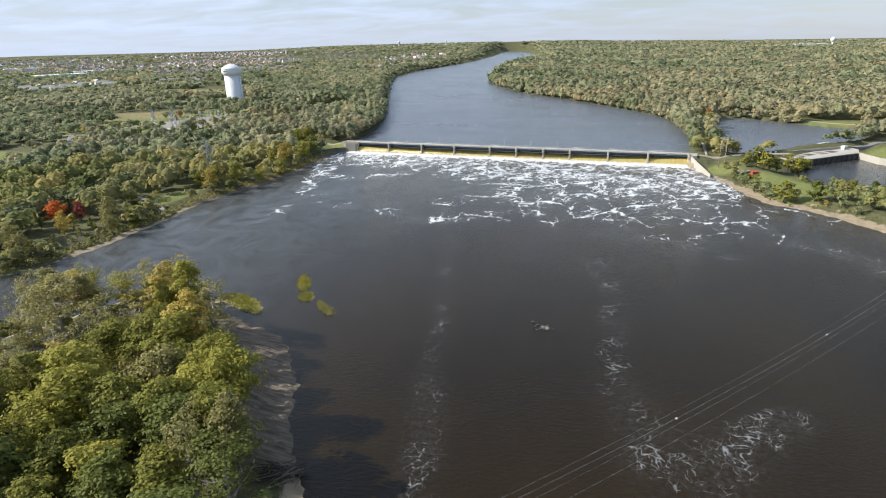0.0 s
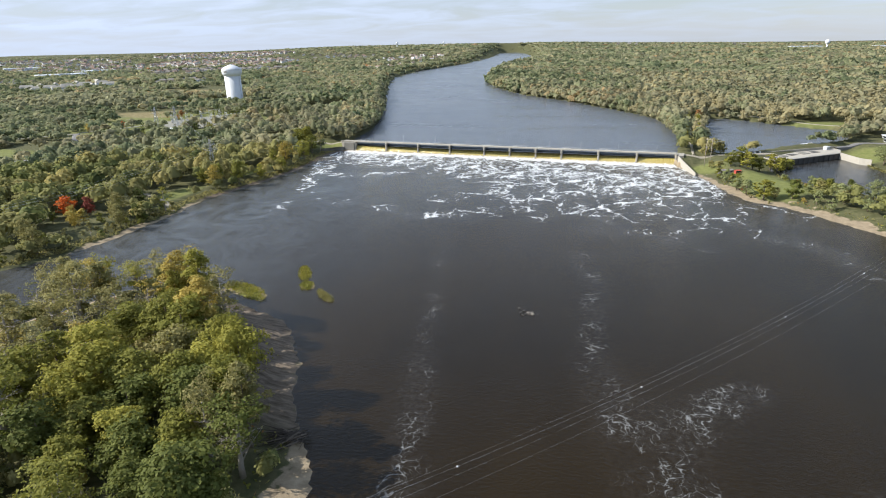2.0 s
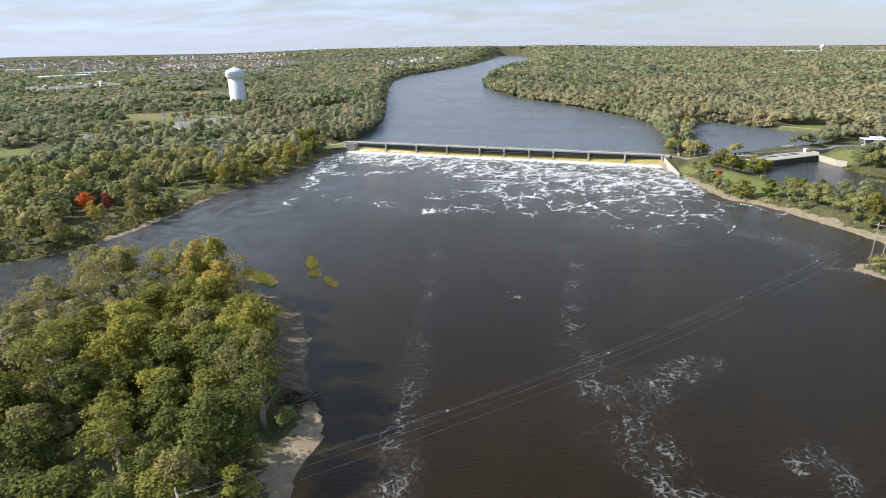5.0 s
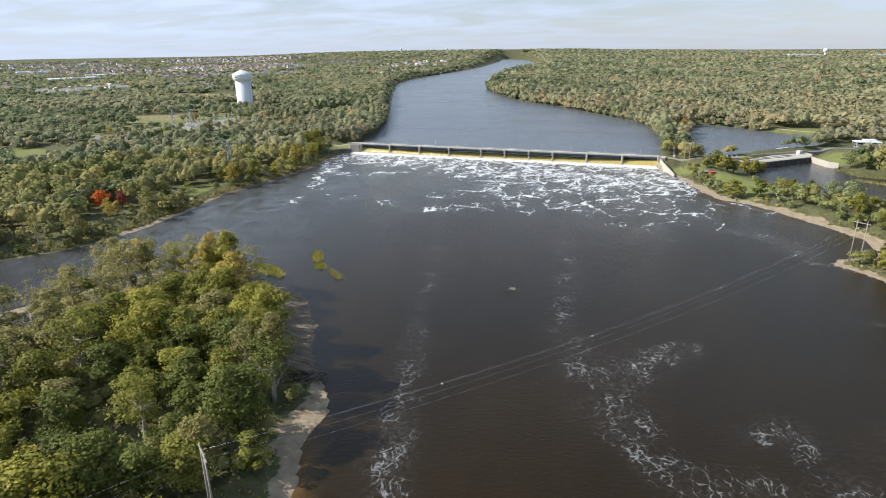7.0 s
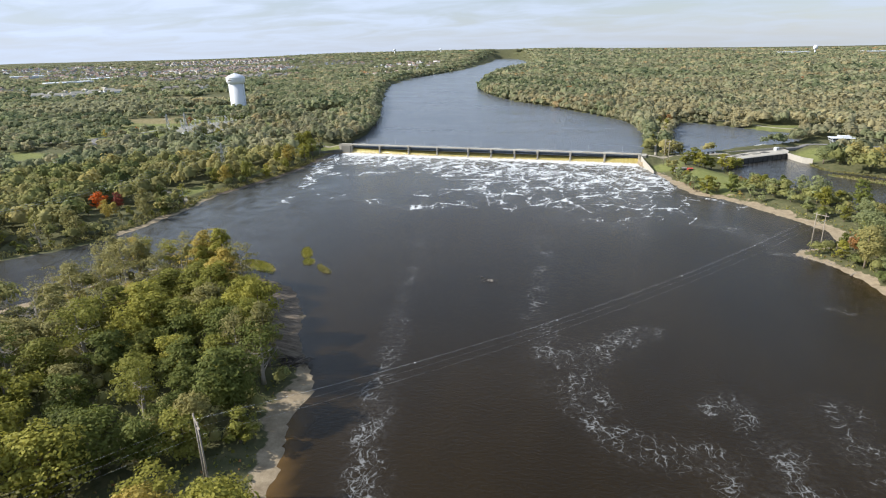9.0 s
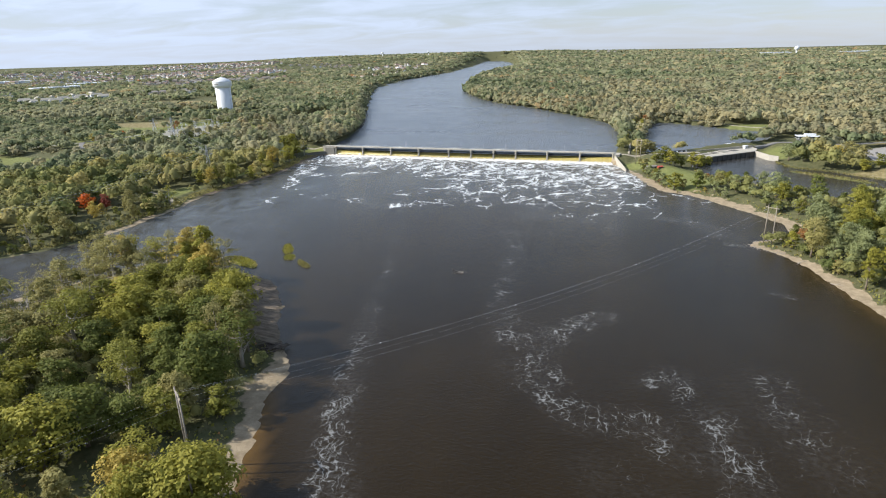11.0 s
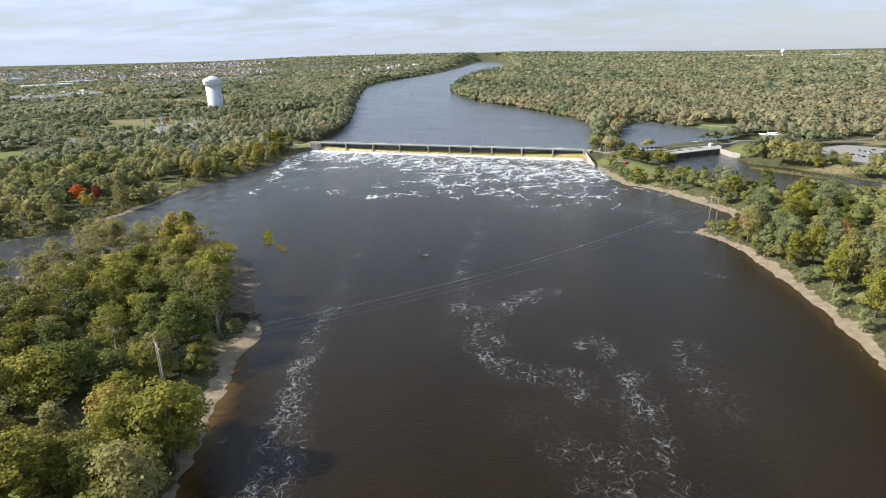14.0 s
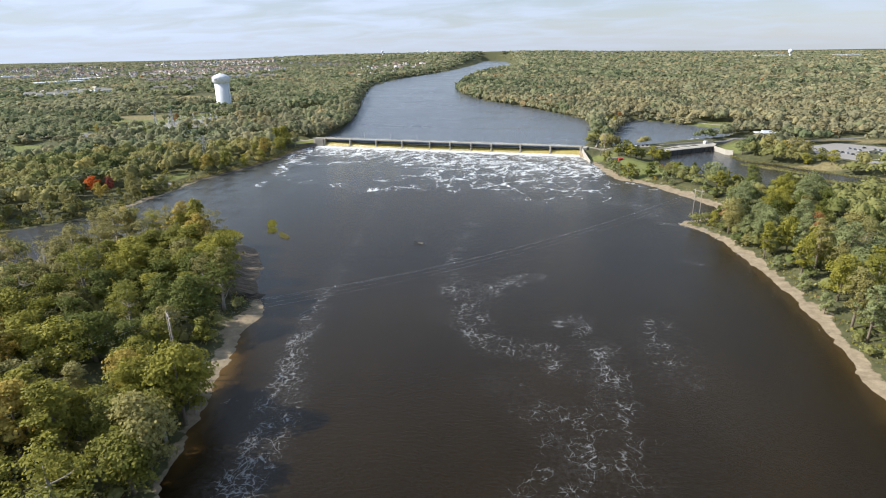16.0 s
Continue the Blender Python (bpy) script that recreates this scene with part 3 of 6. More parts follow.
def outline_sheet(name, outline, z, grow, mat):
    """A level sheet that fills an outline, reaching a little under the banks."""
    nxt, prv = np.roll(outline, -1, axis=0), np.roll(outline, 1, axis=0)
    d = nxt - prv
    d /= np.linalg.norm(d, axis=1)[:, None] + 1e-9
    area = np.sum(outline[:, 0] * nxt[:, 1] - nxt[:, 0] * outline[:, 1])
    out = outline + np.stack([d[:, 1], -d[:, 0]], 1) * grow * (1 if area > 0 else -1)
    bm = bmesh.new()
    face = bm.faces.new([bm.verts.new((x, y, z)) for x, y in out])
    bmesh.ops.triangulate(bm, faces=[face])
    for f in bm.faces:
        if f.normal.z < 0:
            f.normal_flip()
    me = bpy.data.meshes.new(name)
    bm.to_mesh(me)
    bm.free()
    me.materials.append(mat)
    return new(name, me)


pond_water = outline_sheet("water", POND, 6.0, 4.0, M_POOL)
tagged(pond_water, "still blue-grey water of the side pond", "water", kind="structure")
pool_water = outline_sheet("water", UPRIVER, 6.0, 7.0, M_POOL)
tagged(pool_water, "still blue-grey water held behind the dam", "water", kind="structure")

# ---------------------------------------------------------------- modelling helpers
def part(name, bm, mat, parent=None, label=""):
    me = bpy.data.meshes.new(name)
    bm.to_mesh(me)
    bm.free()
    me.materials.append(mat)
    ob = new(name, me)
    if parent is not None:
        ob.parent = parent
    if label:
        tagged(ob, label)
    return ob


def thing(name, x, y, z, label, category, group="", rz=0.0, kind=""):
    ob = new(name)
    ob.empty_display_size = 0.5
    ob.matrix_basis = pose(x, y, z, 0, 0, rz)
    return tagged(ob, label, category, group, kind)


def box(bm, x0, y0, z0, x1, y1, z1, bevel=0.0):
    r = bmesh.ops.create_cube(bm, size=1.0)
    for v in r["verts"]:
        v.co = Vector(((v.co.x + 0.5) * (x1 - x0) + x0, (v.co.y + 0.5) * (y1 - y0) + y0, (v.co.z + 0.5) * (z1 - z0) + z0))
    if bevel:
        edges = list({e for v in r["verts"] for e in v.link_edges})
        bmesh.ops.bevel(bm, geom=edges, offset=bevel, segments=1, affect="EDGES")
    return bm


def boxes(*items, bevel=0.0):
    bm = bmesh.new()
    for it in items:
        box(bm, *it, bevel=bevel)
    return bm


def tube(bm, points, radii, sides=6, cap=True):
    """A tapered tube along points."""
    rings = []
    pts = [Vector(p) for p in points]
    for i, p in enumerate(pts):
        d = (pts[min(i + 1, len(pts) - 1)] - pts[max(i - 1, 0)]).normalized()
        a = d.orthogonal().normalized() if abs(d.z) < 0.95 else Vector((1, 0, 0)).cross(d).normalized()
        b = d.cross(a)
        rings.append([bm.verts.new(p + (a * math.cos(k * math.tau / sides) + b * math.sin(k * math.tau / sides)) * radii[i]) for k in range(sides)])
    for r0, r1 in zip(rings, rings[1:]):
        for k in range(sides):
            bm.faces.new((r0[k], r0[(k + 1) % sides], r1[(k + 1) % sides], r1[k])).smooth = True
    if cap:
        bm.faces.new(rings[-1])
        bm.faces.new(rings[0][::-1])
    return bm


def lathe(bm, profile, sides=32):
    """A turned body from (radius, height) pairs."""
    rings = [[bm.verts.new((r * math.cos(k * math.tau / sides), r * math.sin(k * math.tau / sides), z)) for k in range(sides)] for r, z in profile]
    for r0, r1 in zip(rings, rings[1:]):
        for k in range(sides):
            bm.faces.new((r0[k], r0[(k + 1) % sides], r1[(k + 1) % sides], r1[k])).smooth = True
    bm.faces.new(rings[-1])
    return bm


def prism(bm, outline, z0, z1):
    lo, hi = [bm.verts.new((x, y, z0)) for x, y in outline], [bm.verts.new((x, y, z1)) for x, y in outline]
    n = len(outline)
    for k in range(n):
        bm.faces.new((lo[k], lo[(k + 1) % n], hi[(k + 1) % n], hi[k]))
    bm.faces.new(hi)
    bm.faces.new(lo[::-1])
    bmesh.ops.recalc_face_normals(bm, faces=bm.faces[:])
    return bm


def height(x, y):
    return float(land(np.array([x]), np.array([y]))[0][0])

# ---------------------------------------------------------------- dam
DAM_Y = 12.0
PIERS = (-7.0, 28.0, 63.0, 96.6, 131.7, 157.0, 182.0, 206.0, 239.3, 272.7, 305.3)
M_FALL = None


def fall_material():
    m, nt, b = material("falling_water", 0.25, 0.5)
    p = place_of(nt)
    streak = noise_tex(nt, scaled(nt, p, 1.0, 0.05, 0.05), 2.0, 5, 0.7)
    sep = nt.nodes.new("ShaderNodeSeparateXYZ")
    wire(nt, p, sep.inputs[0])
    broad = noise_tex(nt, scaled(nt, p, 0.12, 0.05, 0.02), 1.0, 3)
    amber = mix_colour(nt, ramp(nt, streak, [(0.3, 0.0), (0.7, 1.0)]), (0.20, 0.15, 0.03), (0.52, 0.43, 0.15))
    foot = math_node(nt, "MULTIPLY_ADD", sep.outputs[2], -0.8, 0.95, clamp=True)
    torn = ramp(nt, math_node(nt, "ADD", math_node(nt, "MULTIPLY", streak, 0.7), math_node(nt, "ADD", foot, math_node(nt, "MULTIPLY", broad, 0.25))), [(0.72, 0.0), (1.05, 1.0)])
    wire(nt, mix_colour(nt, torn, amber, (0.66, 0.65, 0.60)), b.inputs["Base Color"])
    bump(nt, b, streak, 0.8, 0.3)
    return m


def foam_material():
    m, nt, b = material("white_water", 0.7, 0.3)
    p = place_of(nt)
    n1 = noise_tex(nt, p, 0.35, 6, 0.7)
    wire(nt, mix_colour(nt, ramp(nt, n1, [(0.3, 0.0), (0.6, 1.0)]), (0.50, 0.52, 0.52), (0.72, 0.72, 0.70)), b.inputs["Base Color"])
    bump(nt, b, n1, 1.0, 0.6)
    return m


M_FALL, M_SPRAY = fall_material(), foam_material()
dam = thing("dam", 0, DAM_Y, 0, "long low concrete dam with piers, walkway and open gates", "dam", kind="structure")


def build_dam():
    bm = bmesh.new()  # ogee body under the falling sheet
    prism_pts = [(7, -3), (7, 4.6), (1.5, 4.6), (-1.0, 3.4), (-4.0, 0.4), (-5.5, -0.6), (-9, -0.8), (-9, -3)]
    lo = [bm.verts.new((-7.0, y, z)) for y, z in prism_pts]
    hi = [bm.verts.new((305.0, y, z)) for y, z in prism_pts]
    for k in range(len(lo)):
        bm.faces.new((lo[k], lo[(k + 1) % len(lo)], hi[(k + 1) % len(lo)], hi[k]))
    bm.faces.new(lo)
    bm.faces.new(hi[::-1])
    bmesh.ops.recalc_face_normals(bm, faces=bm.faces[:])
    part("spillway", bm, M_OLDCONC, dam)
    for x in PIERS:
        bm = bmesh.new()
        outline = [(-0.9, 6.5), (-0.9, -3.2), (-0.5, -4.0), (0.5, -4.0), (0.9, -3.2), (0.9, 6.5), (0, 7.6)]
        prism(bm, outline, -2.5, 8.8)
        box(bm, -1.15, -3.6, 8.8, 1.15, 5.5, 9.15)
        ob = part("pier", bm, M_CONCRETE, dam, "weathered concrete pier")
        ob.location = (x, 0, 0)
    rnd = random.Random(4)
    for a, b in zip(PIERS, PIERS[1:]):
        w = b - a
        # deck slab, edge beam and kerbs of one bay
        ob = part("deck", boxes((0.02, -1.6, 9.16, w - 0.02, 2.6, 9.5), (0.02, -1.9, 8.75, w - 0.02, -1.55, 9.65), (0.02, 2.55, 8.75, w - 0.02, 2.9, 9.65)), M_PALECONC, dam)
        ob.location = (a, 0, 0)
        ob = part("gate", boxes((0.95, 1.6, 4.6, w - 0.95, 2.0, 7.2), (0.95, -0.2, 6.6, w - 0.95, 0.5, 7.9)), M_GATE, dam, "blue-grey steel gate under the deck")
        ob.location = (a, 0, 0)
        bm = bmesh.new()
        box(bm, w / 2 - 0.6, -2.3, 8.3, w / 2 + 0.6, -1.92, 9.9, bevel=0.05)
        part("hoist", bm, M_CONCRETE, dam).location = (a, 0, 0)
        # railing
        bm = bmesh.new()
        for y in (-1.72, 2.72):
            for z in (10.25, 10.75):
                tube(bm, [(0.1, y, z), (w - 0.1, y, z)], [0.045, 0.045], 4)
            for k in range(int(w / 2.4) + 1):
                xx = 0.15 + k * (w - 0.3) / int(w / 2.4)
                tube(bm, [(xx, y, 9.6), (xx, y, 10.77)], [0.05, 0.05], 4)
        part("railing", bm, M_STEEL, dam, "pale steel pipe railing").location = (a, 0, 0)
        # falling sheet
        n, prof = int(w / 0.4), [(1.5, 5.0), (0.4, 4.85), (-0.8, 4.25), (-1.9, 3.3), (-2.9, 2.1), (-3.6, 1.0), (-4.3, 0.1)]
        xs = np.linspace(0.9, w - 0.9, n)
        vs = [(x, y - 0.14 * abs(math.sin(x * 2.6)) * i / 4 + rnd.uniform(-0.05, 0.05), z) for i, (y, z) in enumerate(prof) for x in xs]
        qs = [(i * n + k, i * n + k + 1, (i + 1) * n + k + 1, (i + 1) * n + k) for i in range(len(prof) - 1) for k in range(n - 1)]
        ob = new("falling_water", quad_mesh("falling_water", vs, qs, [M_FALL]))
        ob.parent = dam
        ob.location = (a, 0, 0)
        tagged(ob, "amber sheet of falling water")
        # row of baffle blocks at the foot
        k = int(w / 1.75)
        for i in range(k):
            bm = bmesh.new()
            box(bm, -0.38, -0.7, -1.0, 0.38, 0.7, 1.35, bevel=0.12)
            bmesh.ops.translate(bm, verts=bm.verts[:], vec=(0, 0, rnd.uniform(-0.15, 0.1)))
            ob = part("baffle_block", bm, M_SPRAY if i % 5 == 3 else M_FALLBLOCK, dam)
            ob.location = (a + 1.4 + i * (w - 2.8) / (k - 1), -5.3, 0)
    # boiling white water at the foot
    xs, ys = np.arange(-14, 305.5, 0.8), np.arange(DAM_Y - 34, DAM_Y - 5.6, 0.8)
    x, y, q = sheet(xs, ys)
    edge = DAM_Y - 14.5 + 4.4 * wobble(x, y, 6.0, 1.0) + 3.8 * wobble(x, y, 2.1, 3.0)
    z = 0.50 * smooth(-1.5, 4.0, y - edge) + 0.28 * wobble(x, y, 1.3, 2.0) * smooth(0, 3, y - edge) + 0.2 * wobble(x, y, 0.7, 5.0) * smooth(0, 3, y - edge) - 0.12
    ob = new("white_water", quad_mesh("white_water", np.stack([x, y, z], 1), q, [M_SPRAY]))
    tagged(ob, "boiling white water at the foot of the dam", "foam", kind="stuff")


M_GATE = plain("blue_grey_steel", (0.11, 0.13, 0.15), 0.5, grain=0.35, scale=0.4)
M_FALLBLOCK = plain("wet_block", (0.50, 0.42, 0.24), 0.5, grain=0.3, scale=1.0)
build_dam()


def build_lamp_posts():
    first = None
    for a, b in zip(PIERS, PIERS[1:]):
        x = (a + b) / 2
        if first is None:
            lamp = thing("lamp_post", x, DAM_Y + 2.4, 9.56, "slim grey steel lamp post on the dam walkway", "lamp post", "lamp posts on the dam")
            part("pole", tube(bmesh.new(), [(0, 0, 0), (0, 0, 6.2)], [0.09, 0.06], 6), M_STEEL, lamp)
            head = part("lamp_head", boxes((-0.15, -0.9, 6.15, 0.15, 0.1, 6.3), bevel=0.03), M_STEEL, lamp)
            part("lens", boxes((-0.12, -0.85, 6.11, 0.12, -0.3, 6.15)), M_GLASS, head)
            first = lamp
        else:
            copy_thing(first, pose(x, DAM_Y + 2.4, 9.56))


build_lamp_posts()


def build_abutments():
    left = thing("abutment_west", -15, DAM_Y, 0, "grey concrete abutment with curved wing wall", "abutment", kind="structure")
    bm = bmesh.new()
    prism(bm, [(7.2, -5), (7.2, 9), (-9, 9), (-9, -1), (-4, -5)], -2, 8.3)
    part("block", bm, M_OLDCONC, left)
    part("cap", boxes((-9.2, -1.0, 8.3, 7.4, 9.2, 8.7), bevel=0.05), M_CONCRETE, left)
    bm = bmesh.new()
    prism(bm, [(-4, -5.4), (-4.5, -4.4), (-12, -9), (-19, -22), (-20, -21.6), (-20.4, -22.4), (-13, -10.6), (-5, -6.2)], -2, 4.0)
    part("wing_wall", bm, M_OLDCONC, left)
    part("parapet", boxes((-9.2, -1.1, 8.7, 7.0, -0.8, 9.7), bevel=0.03), M_CONCRETE, left)
    right = thing("abutment_east", 306.4, DAM_Y, 0, "pale concrete abutment and sloping retaining wall", "abutment", kind="structure")
    bm = bmesh.new()
    prism(bm, [(0.0, -5), (5, -4), (6, 8), (0.0, 8)], -2, 8.4)
    part("block", bm, M_CONCRETE, right)
    bm = bmesh.new()
    for (ax, ay, az), (bx, by, bz) in (((0.6, -5, 8.0), (4, -18, 6.4)), ((4, -18, 6.4), (9.0, -34, 4.2)), ((9.0, -34, 4.2), (13.0, -47, 2.4))):
        d = Vector((by - ay, -(bx - ax), 0)).normalized() * 0.6
        v = [bm.verts.new(c) for c in ((ax, ay, -2), (bx, by, -2), (bx + d.x * -1, by - d.y, -2), (ax - d.x, ay - d.y, -2), (ax, ay, az), (bx, by, bz), (bx - d.x, by - d.y, bz), (ax - d.x, ay - d.y, az))]
        for f in ((0, 1, 5, 4), (1, 2, 6, 5), (2, 3, 7, 6), (3, 0, 4, 7), (4, 5, 6, 7), (3, 2, 1, 0)):
            bm.faces.new([v[i] for i in f])
    bmesh.ops.recalc_face_normals(bm, faces=bm.faces[:])
    part("retaining_wall", bm, M_PALECONC, right)


build_abutments()


def build_water_tower():
    t = thing("water_tower", -432.5, 368, height(-432.5, 368) - 1, "tall white water tower with a bulging top on a broad shaft", "water tower")
    base = t.location.z
    top = 73.5 - base
    part("shaft", lathe(bmesh.new(), [(14.2, 0), (14.2, 1.0), (14.0, 1.2), (14.0, top - 19)], 48), M_WHITE, t)
    tank = part("tank", lathe(bmesh.new(), [(14.0, top - 20), (15.2, top - 18.6), (16.9, top - 16.0), (17.2, top - 15.0), (17.2, top - 8.2), (16.6, top - 7.3), (11, top - 3.9), (5, top - 1.4), (1.6, top - 0.6), (1.6, top)], 48), M_WHITE, t)
    part("lettering", boxes((-3.6, -17.35, top - 13.2, -2.3, -16.4, top - 11.0), (-1.7, -17.4, top - 13.2, -0.6, -16.4, top - 11.0), (-0.2, -17.4, top - 13.2, 1.2, -16.4, top - 11.0), (1.7, -17.35, top - 13.2, 3.1, -16.4, top - 11.0)), M_ROOFGREY, tank, "dark bars of lettering")
    part("band", lathe(bmesh.new(), [(17.22, top - 9.0), (17.45, top - 8.9), (17.45, top - 8.3), (17.22, top - 8.2)], 48), M_WHITE, tank)
    part("ladder", boxes((13.9, -0.4, 0.2, 14.2, 0.4, top - 19), bevel=0.02), M_STEEL, t)
    part("door", boxes((-1.6, -14.4, 0.1, 1.6, -13.8, 4.2), bevel=0.05), M_DARKSTEEL, t)


build_water_tower()

# ---------------------------------------------------------------- trees
def lobes(rng, n, w, h, base):
    """Sub-crowns: centre and radius, filling an uneven crown."""
    out, squash = [], rng.uniform(0.85, 1.18)
    for i in range(n):
        u = (i + 0.5) / n
        z = base + (h - base) * (0.10 + 0.80 * u)
        spread = 1.1 - u if w < 3 < h / w else math.sin(math.pi * (0.16 + 0.74 * u)) ** 0.75
        a = i * 2.4 + rng.uniform(-0.8, 0.8)
        r = w * spread * rng.uniform(0.15, 0.92)
        out.append((r * math.cos(a) * squash, r * math.sin(a) / squash, z + rng.uniform(-0.10, 0.10) * h, w * rng.uniform(0.13, 0.32)))
    out.append((rng.uniform(-0.15, 0.15) * w, rng.uniform(-0.15, 0.15) * w, h - 0.2 * w, w * 0.34))
    return out


def leaf_cards(rng, lobe_list, count, size, thin=0.0, flatten=0.85):
    """Small bent leaf sprays in and over the lobes. Gives verts (4 per spray), quads and tints."""
    L = np.array(lobe_list)
    weight = L[:, 3] ** 2
    pick = rng.choice(len(L), count, p=weight / weight.sum())
    d = rng.normal(size=(count, 3))
    d[:, 2] = np.where(d[:, 2] < -0.45, -d[:, 2], d[:, 2])
    d /= np.linalg.norm(d, axis=1)[:, None]
    depth = 1.18 - 0.55 * rng.uniform(0, 1, count) ** 1.6 - thin * rng.uniform(0, 0.4, count) + rng.normal(0, 0.13, count)
    c = L[pick, :3] + d * (L[pick, 3] * depth)[:, None] * np.array([1, 1, flatten])
    whole = c - np.array([0, 0, L[:, 2].mean() - 1.5])
    whole /= np.linalg.norm(whole, axis=1)[:, None] + 1e-6
    n = d * 0.6 + whole * 0.7 + rng.normal(scale=0.45, size=(count, 3))
    n /= np.linalg.norm(n, axis=1)[:, None]
    a = np.cross(n, rng.normal(size=(count, 3)))
    a /= np.linalg.norm(a, axis=1)[:, None]
    b = np.cross(n, a)
    s = size * rng.uniform(0.5, 1.4, count)[:, None]
    k = rng.uniform(0.4, 0.9, count)[:, None]
    v = np.stack([c - a * s, c - b * s * k + n * s * 0.12, c + a * s, c + b * s * k - n * s * 0.25], 1)
    lobe_tint = rng.uniform(0, 1, len(L))[pick]
    tint = np.clip(0.32 * lobe_tint + 0.68 * rng.uniform(0, 1, count), 0, 1)
    return v.reshape(-1, 3), np.arange(count * 4).reshape(-1, 4), np.repeat(tint, 4)


def crown_mesh(seed, w, h, base, n_lobes, count, size, thin=0.0):
    rng = np.random.default_rng(seed)
    lb = lobes(rng, n_lobes, w, h, base)
    v, q, t = leaf_cards(rng, lb, count, size, thin)
    return lb, (v, q, t)


def trunk_mesh(name, seed, lb, h, girth, mat, twigs=0):
    rnd = random.Random(seed)
    bm = bmesh.new()
    lean = Vector((rnd.uniform(-0.8, 0.8), rnd.uniform(-0.8, 0.8), 0))
    axis = [Vector((0, 0, -0.6)), Vector((0, 0, h * 0.14)), lean * 0.5 + Vector((0, 0, h * 0.4)), lean + Vector((0, 0, h * 0.82))]
    tube(bm, axis, [girth * 1.25, girth, girth * 0.72, girth * 0.2], 7)
    for k, (x, y, z, r) in enumerate(lb[:9]):
        start = axis[1].lerp(axis[2], rnd.random()) if k % 2 else axis[2].lerp(axis[3], rnd.random() * 0.6)
        end = Vector((x, y, max(z, start.z + 0.8)))
        mid = start.lerp(end, 0.5) + Vector((0, 0, -0.25 * r))
        tube(bm, [start, mid, end], [girth * 0.42, girth * 0.28, girth * 0.1], 5, cap=False)
        for _ in range(twigs):
            p = mid.lerp(end, rnd.random())
            e = p + Vector((rnd.gauss(0, 1), rnd.gauss(0, 1), rnd.uniform(0.2, 1.6))).normalized() * rnd.uniform(1.2, 3.0)
            tube(bm, [p, e], [girth * 0.1, girth * 0.03], 3, cap=False)
            for _ in range(3):
                p2 = p.lerp(e, rnd.uniform(0.3, 0.9))
                e2 = p2 + Vector((rnd.gauss(0, 1), rnd.gauss(0, 1), rnd.uniform(0.2, 1.5))).normalized() * rnd.uniform(0.7, 1.5)
                tube(bm, [p2, e2], [girth * 0.05, girth * 0.02], 3, cap=False)
    me = bpy.data.meshes.new(name)
    bm.to_mesh(me)
    bm.free()
    me.materials.append(mat)
    return me


SHAPES = {}
# name: crown half width, height, crown base, lobes, sprays, spray size, thinness, girth, twigs
KINDS = {
    "broad": (7.3, 18.5, 3.5, 60, 4300, 0.36, 0.0, 0.42, 0),
    "round": (5.7, 14.0, 2.0, 46, 3800, 0.31, 0.0, 0.32, 0),
    "tall": (5.2, 22.0, 6.0, 44, 3500, 0.32, 0.25, 0.42, 2),
    "open": (6.4, 20.0, 6.0, 36, 1900, 0.27, 0.6, 0.46, 4),
    "bare": (4.6, 17.0, 5.0, 16, 240, 0.28, 0.6, 0.34, 8),
    "small": (3.4, 8.5, 0.7, 24, 1700, 0.27, 0.0, 0.2, 0),
    "conifer": (2.8, 13.0, 0.6, 26, 900, 0.34, 0.0, 0.2, 0),
    "shrub": (1.9, 2.8, 0.2, 8, 360, 0.28, 0.0, 0.09, 0)}


def shape(kind, variant, far):
    key = (kind, variant, far)
    if key not in SHAPES:
        w, h, base, nl, count, size, thin, girth, twigs = KINDS[kind]
        if far:
            count, size, twigs = int(count * 0.34), size * 1.5, twigs // 2
        lb, (v, q, t) = crown_mesh(hash_of(kind) + variant * 31, w, h, base, nl, count, size, thin)
        cm = quad_mesh("crown", v, q, [M_GREEN], {"tint": t}, flat=True)
        tm = trunk_mesh("trunk", hash_of(kind) + variant, lb, h, girth, M_GREYBARK if kind in ("bare", "open") else M_BARK, twigs)
        SHAPES[key] = (tm, cm)
    return SHAPES[key]


def hash_of(text):
    return sum(ord(c) * (i + 3) for i, c in enumerate(text))


LOOKS = {"green": (M_GREEN, "green"), "dark": (M_DARK, "dark green"), "lime": (M_LIME, "yellow-green"), "gold": (M_GOLD, "golden yellow"), "olive": (M_OLIVE, "olive brown"),
         "sage": (M_SAGE, "pale grey-green"), "rust": (M_RUST, "rust orange"), "red": (M_RED, "bright red-orange"), "maroon": (M_MAROON, "dark maroon")}
FORMS = {"broad": "broad leafy tree with a {} crown", "round": "round leafy tree with a {} crown", "tall": "tall tree with a loose {} crown", "open": "open tree with thin {} leaves",
         "bare": "nearly bare tree with few {} leaves", "small": "small bushy tree with {} leaves", "shrub": "low {} shrub", "conifer": "pointed {} conifer"}
TREE_COUNT = [0]


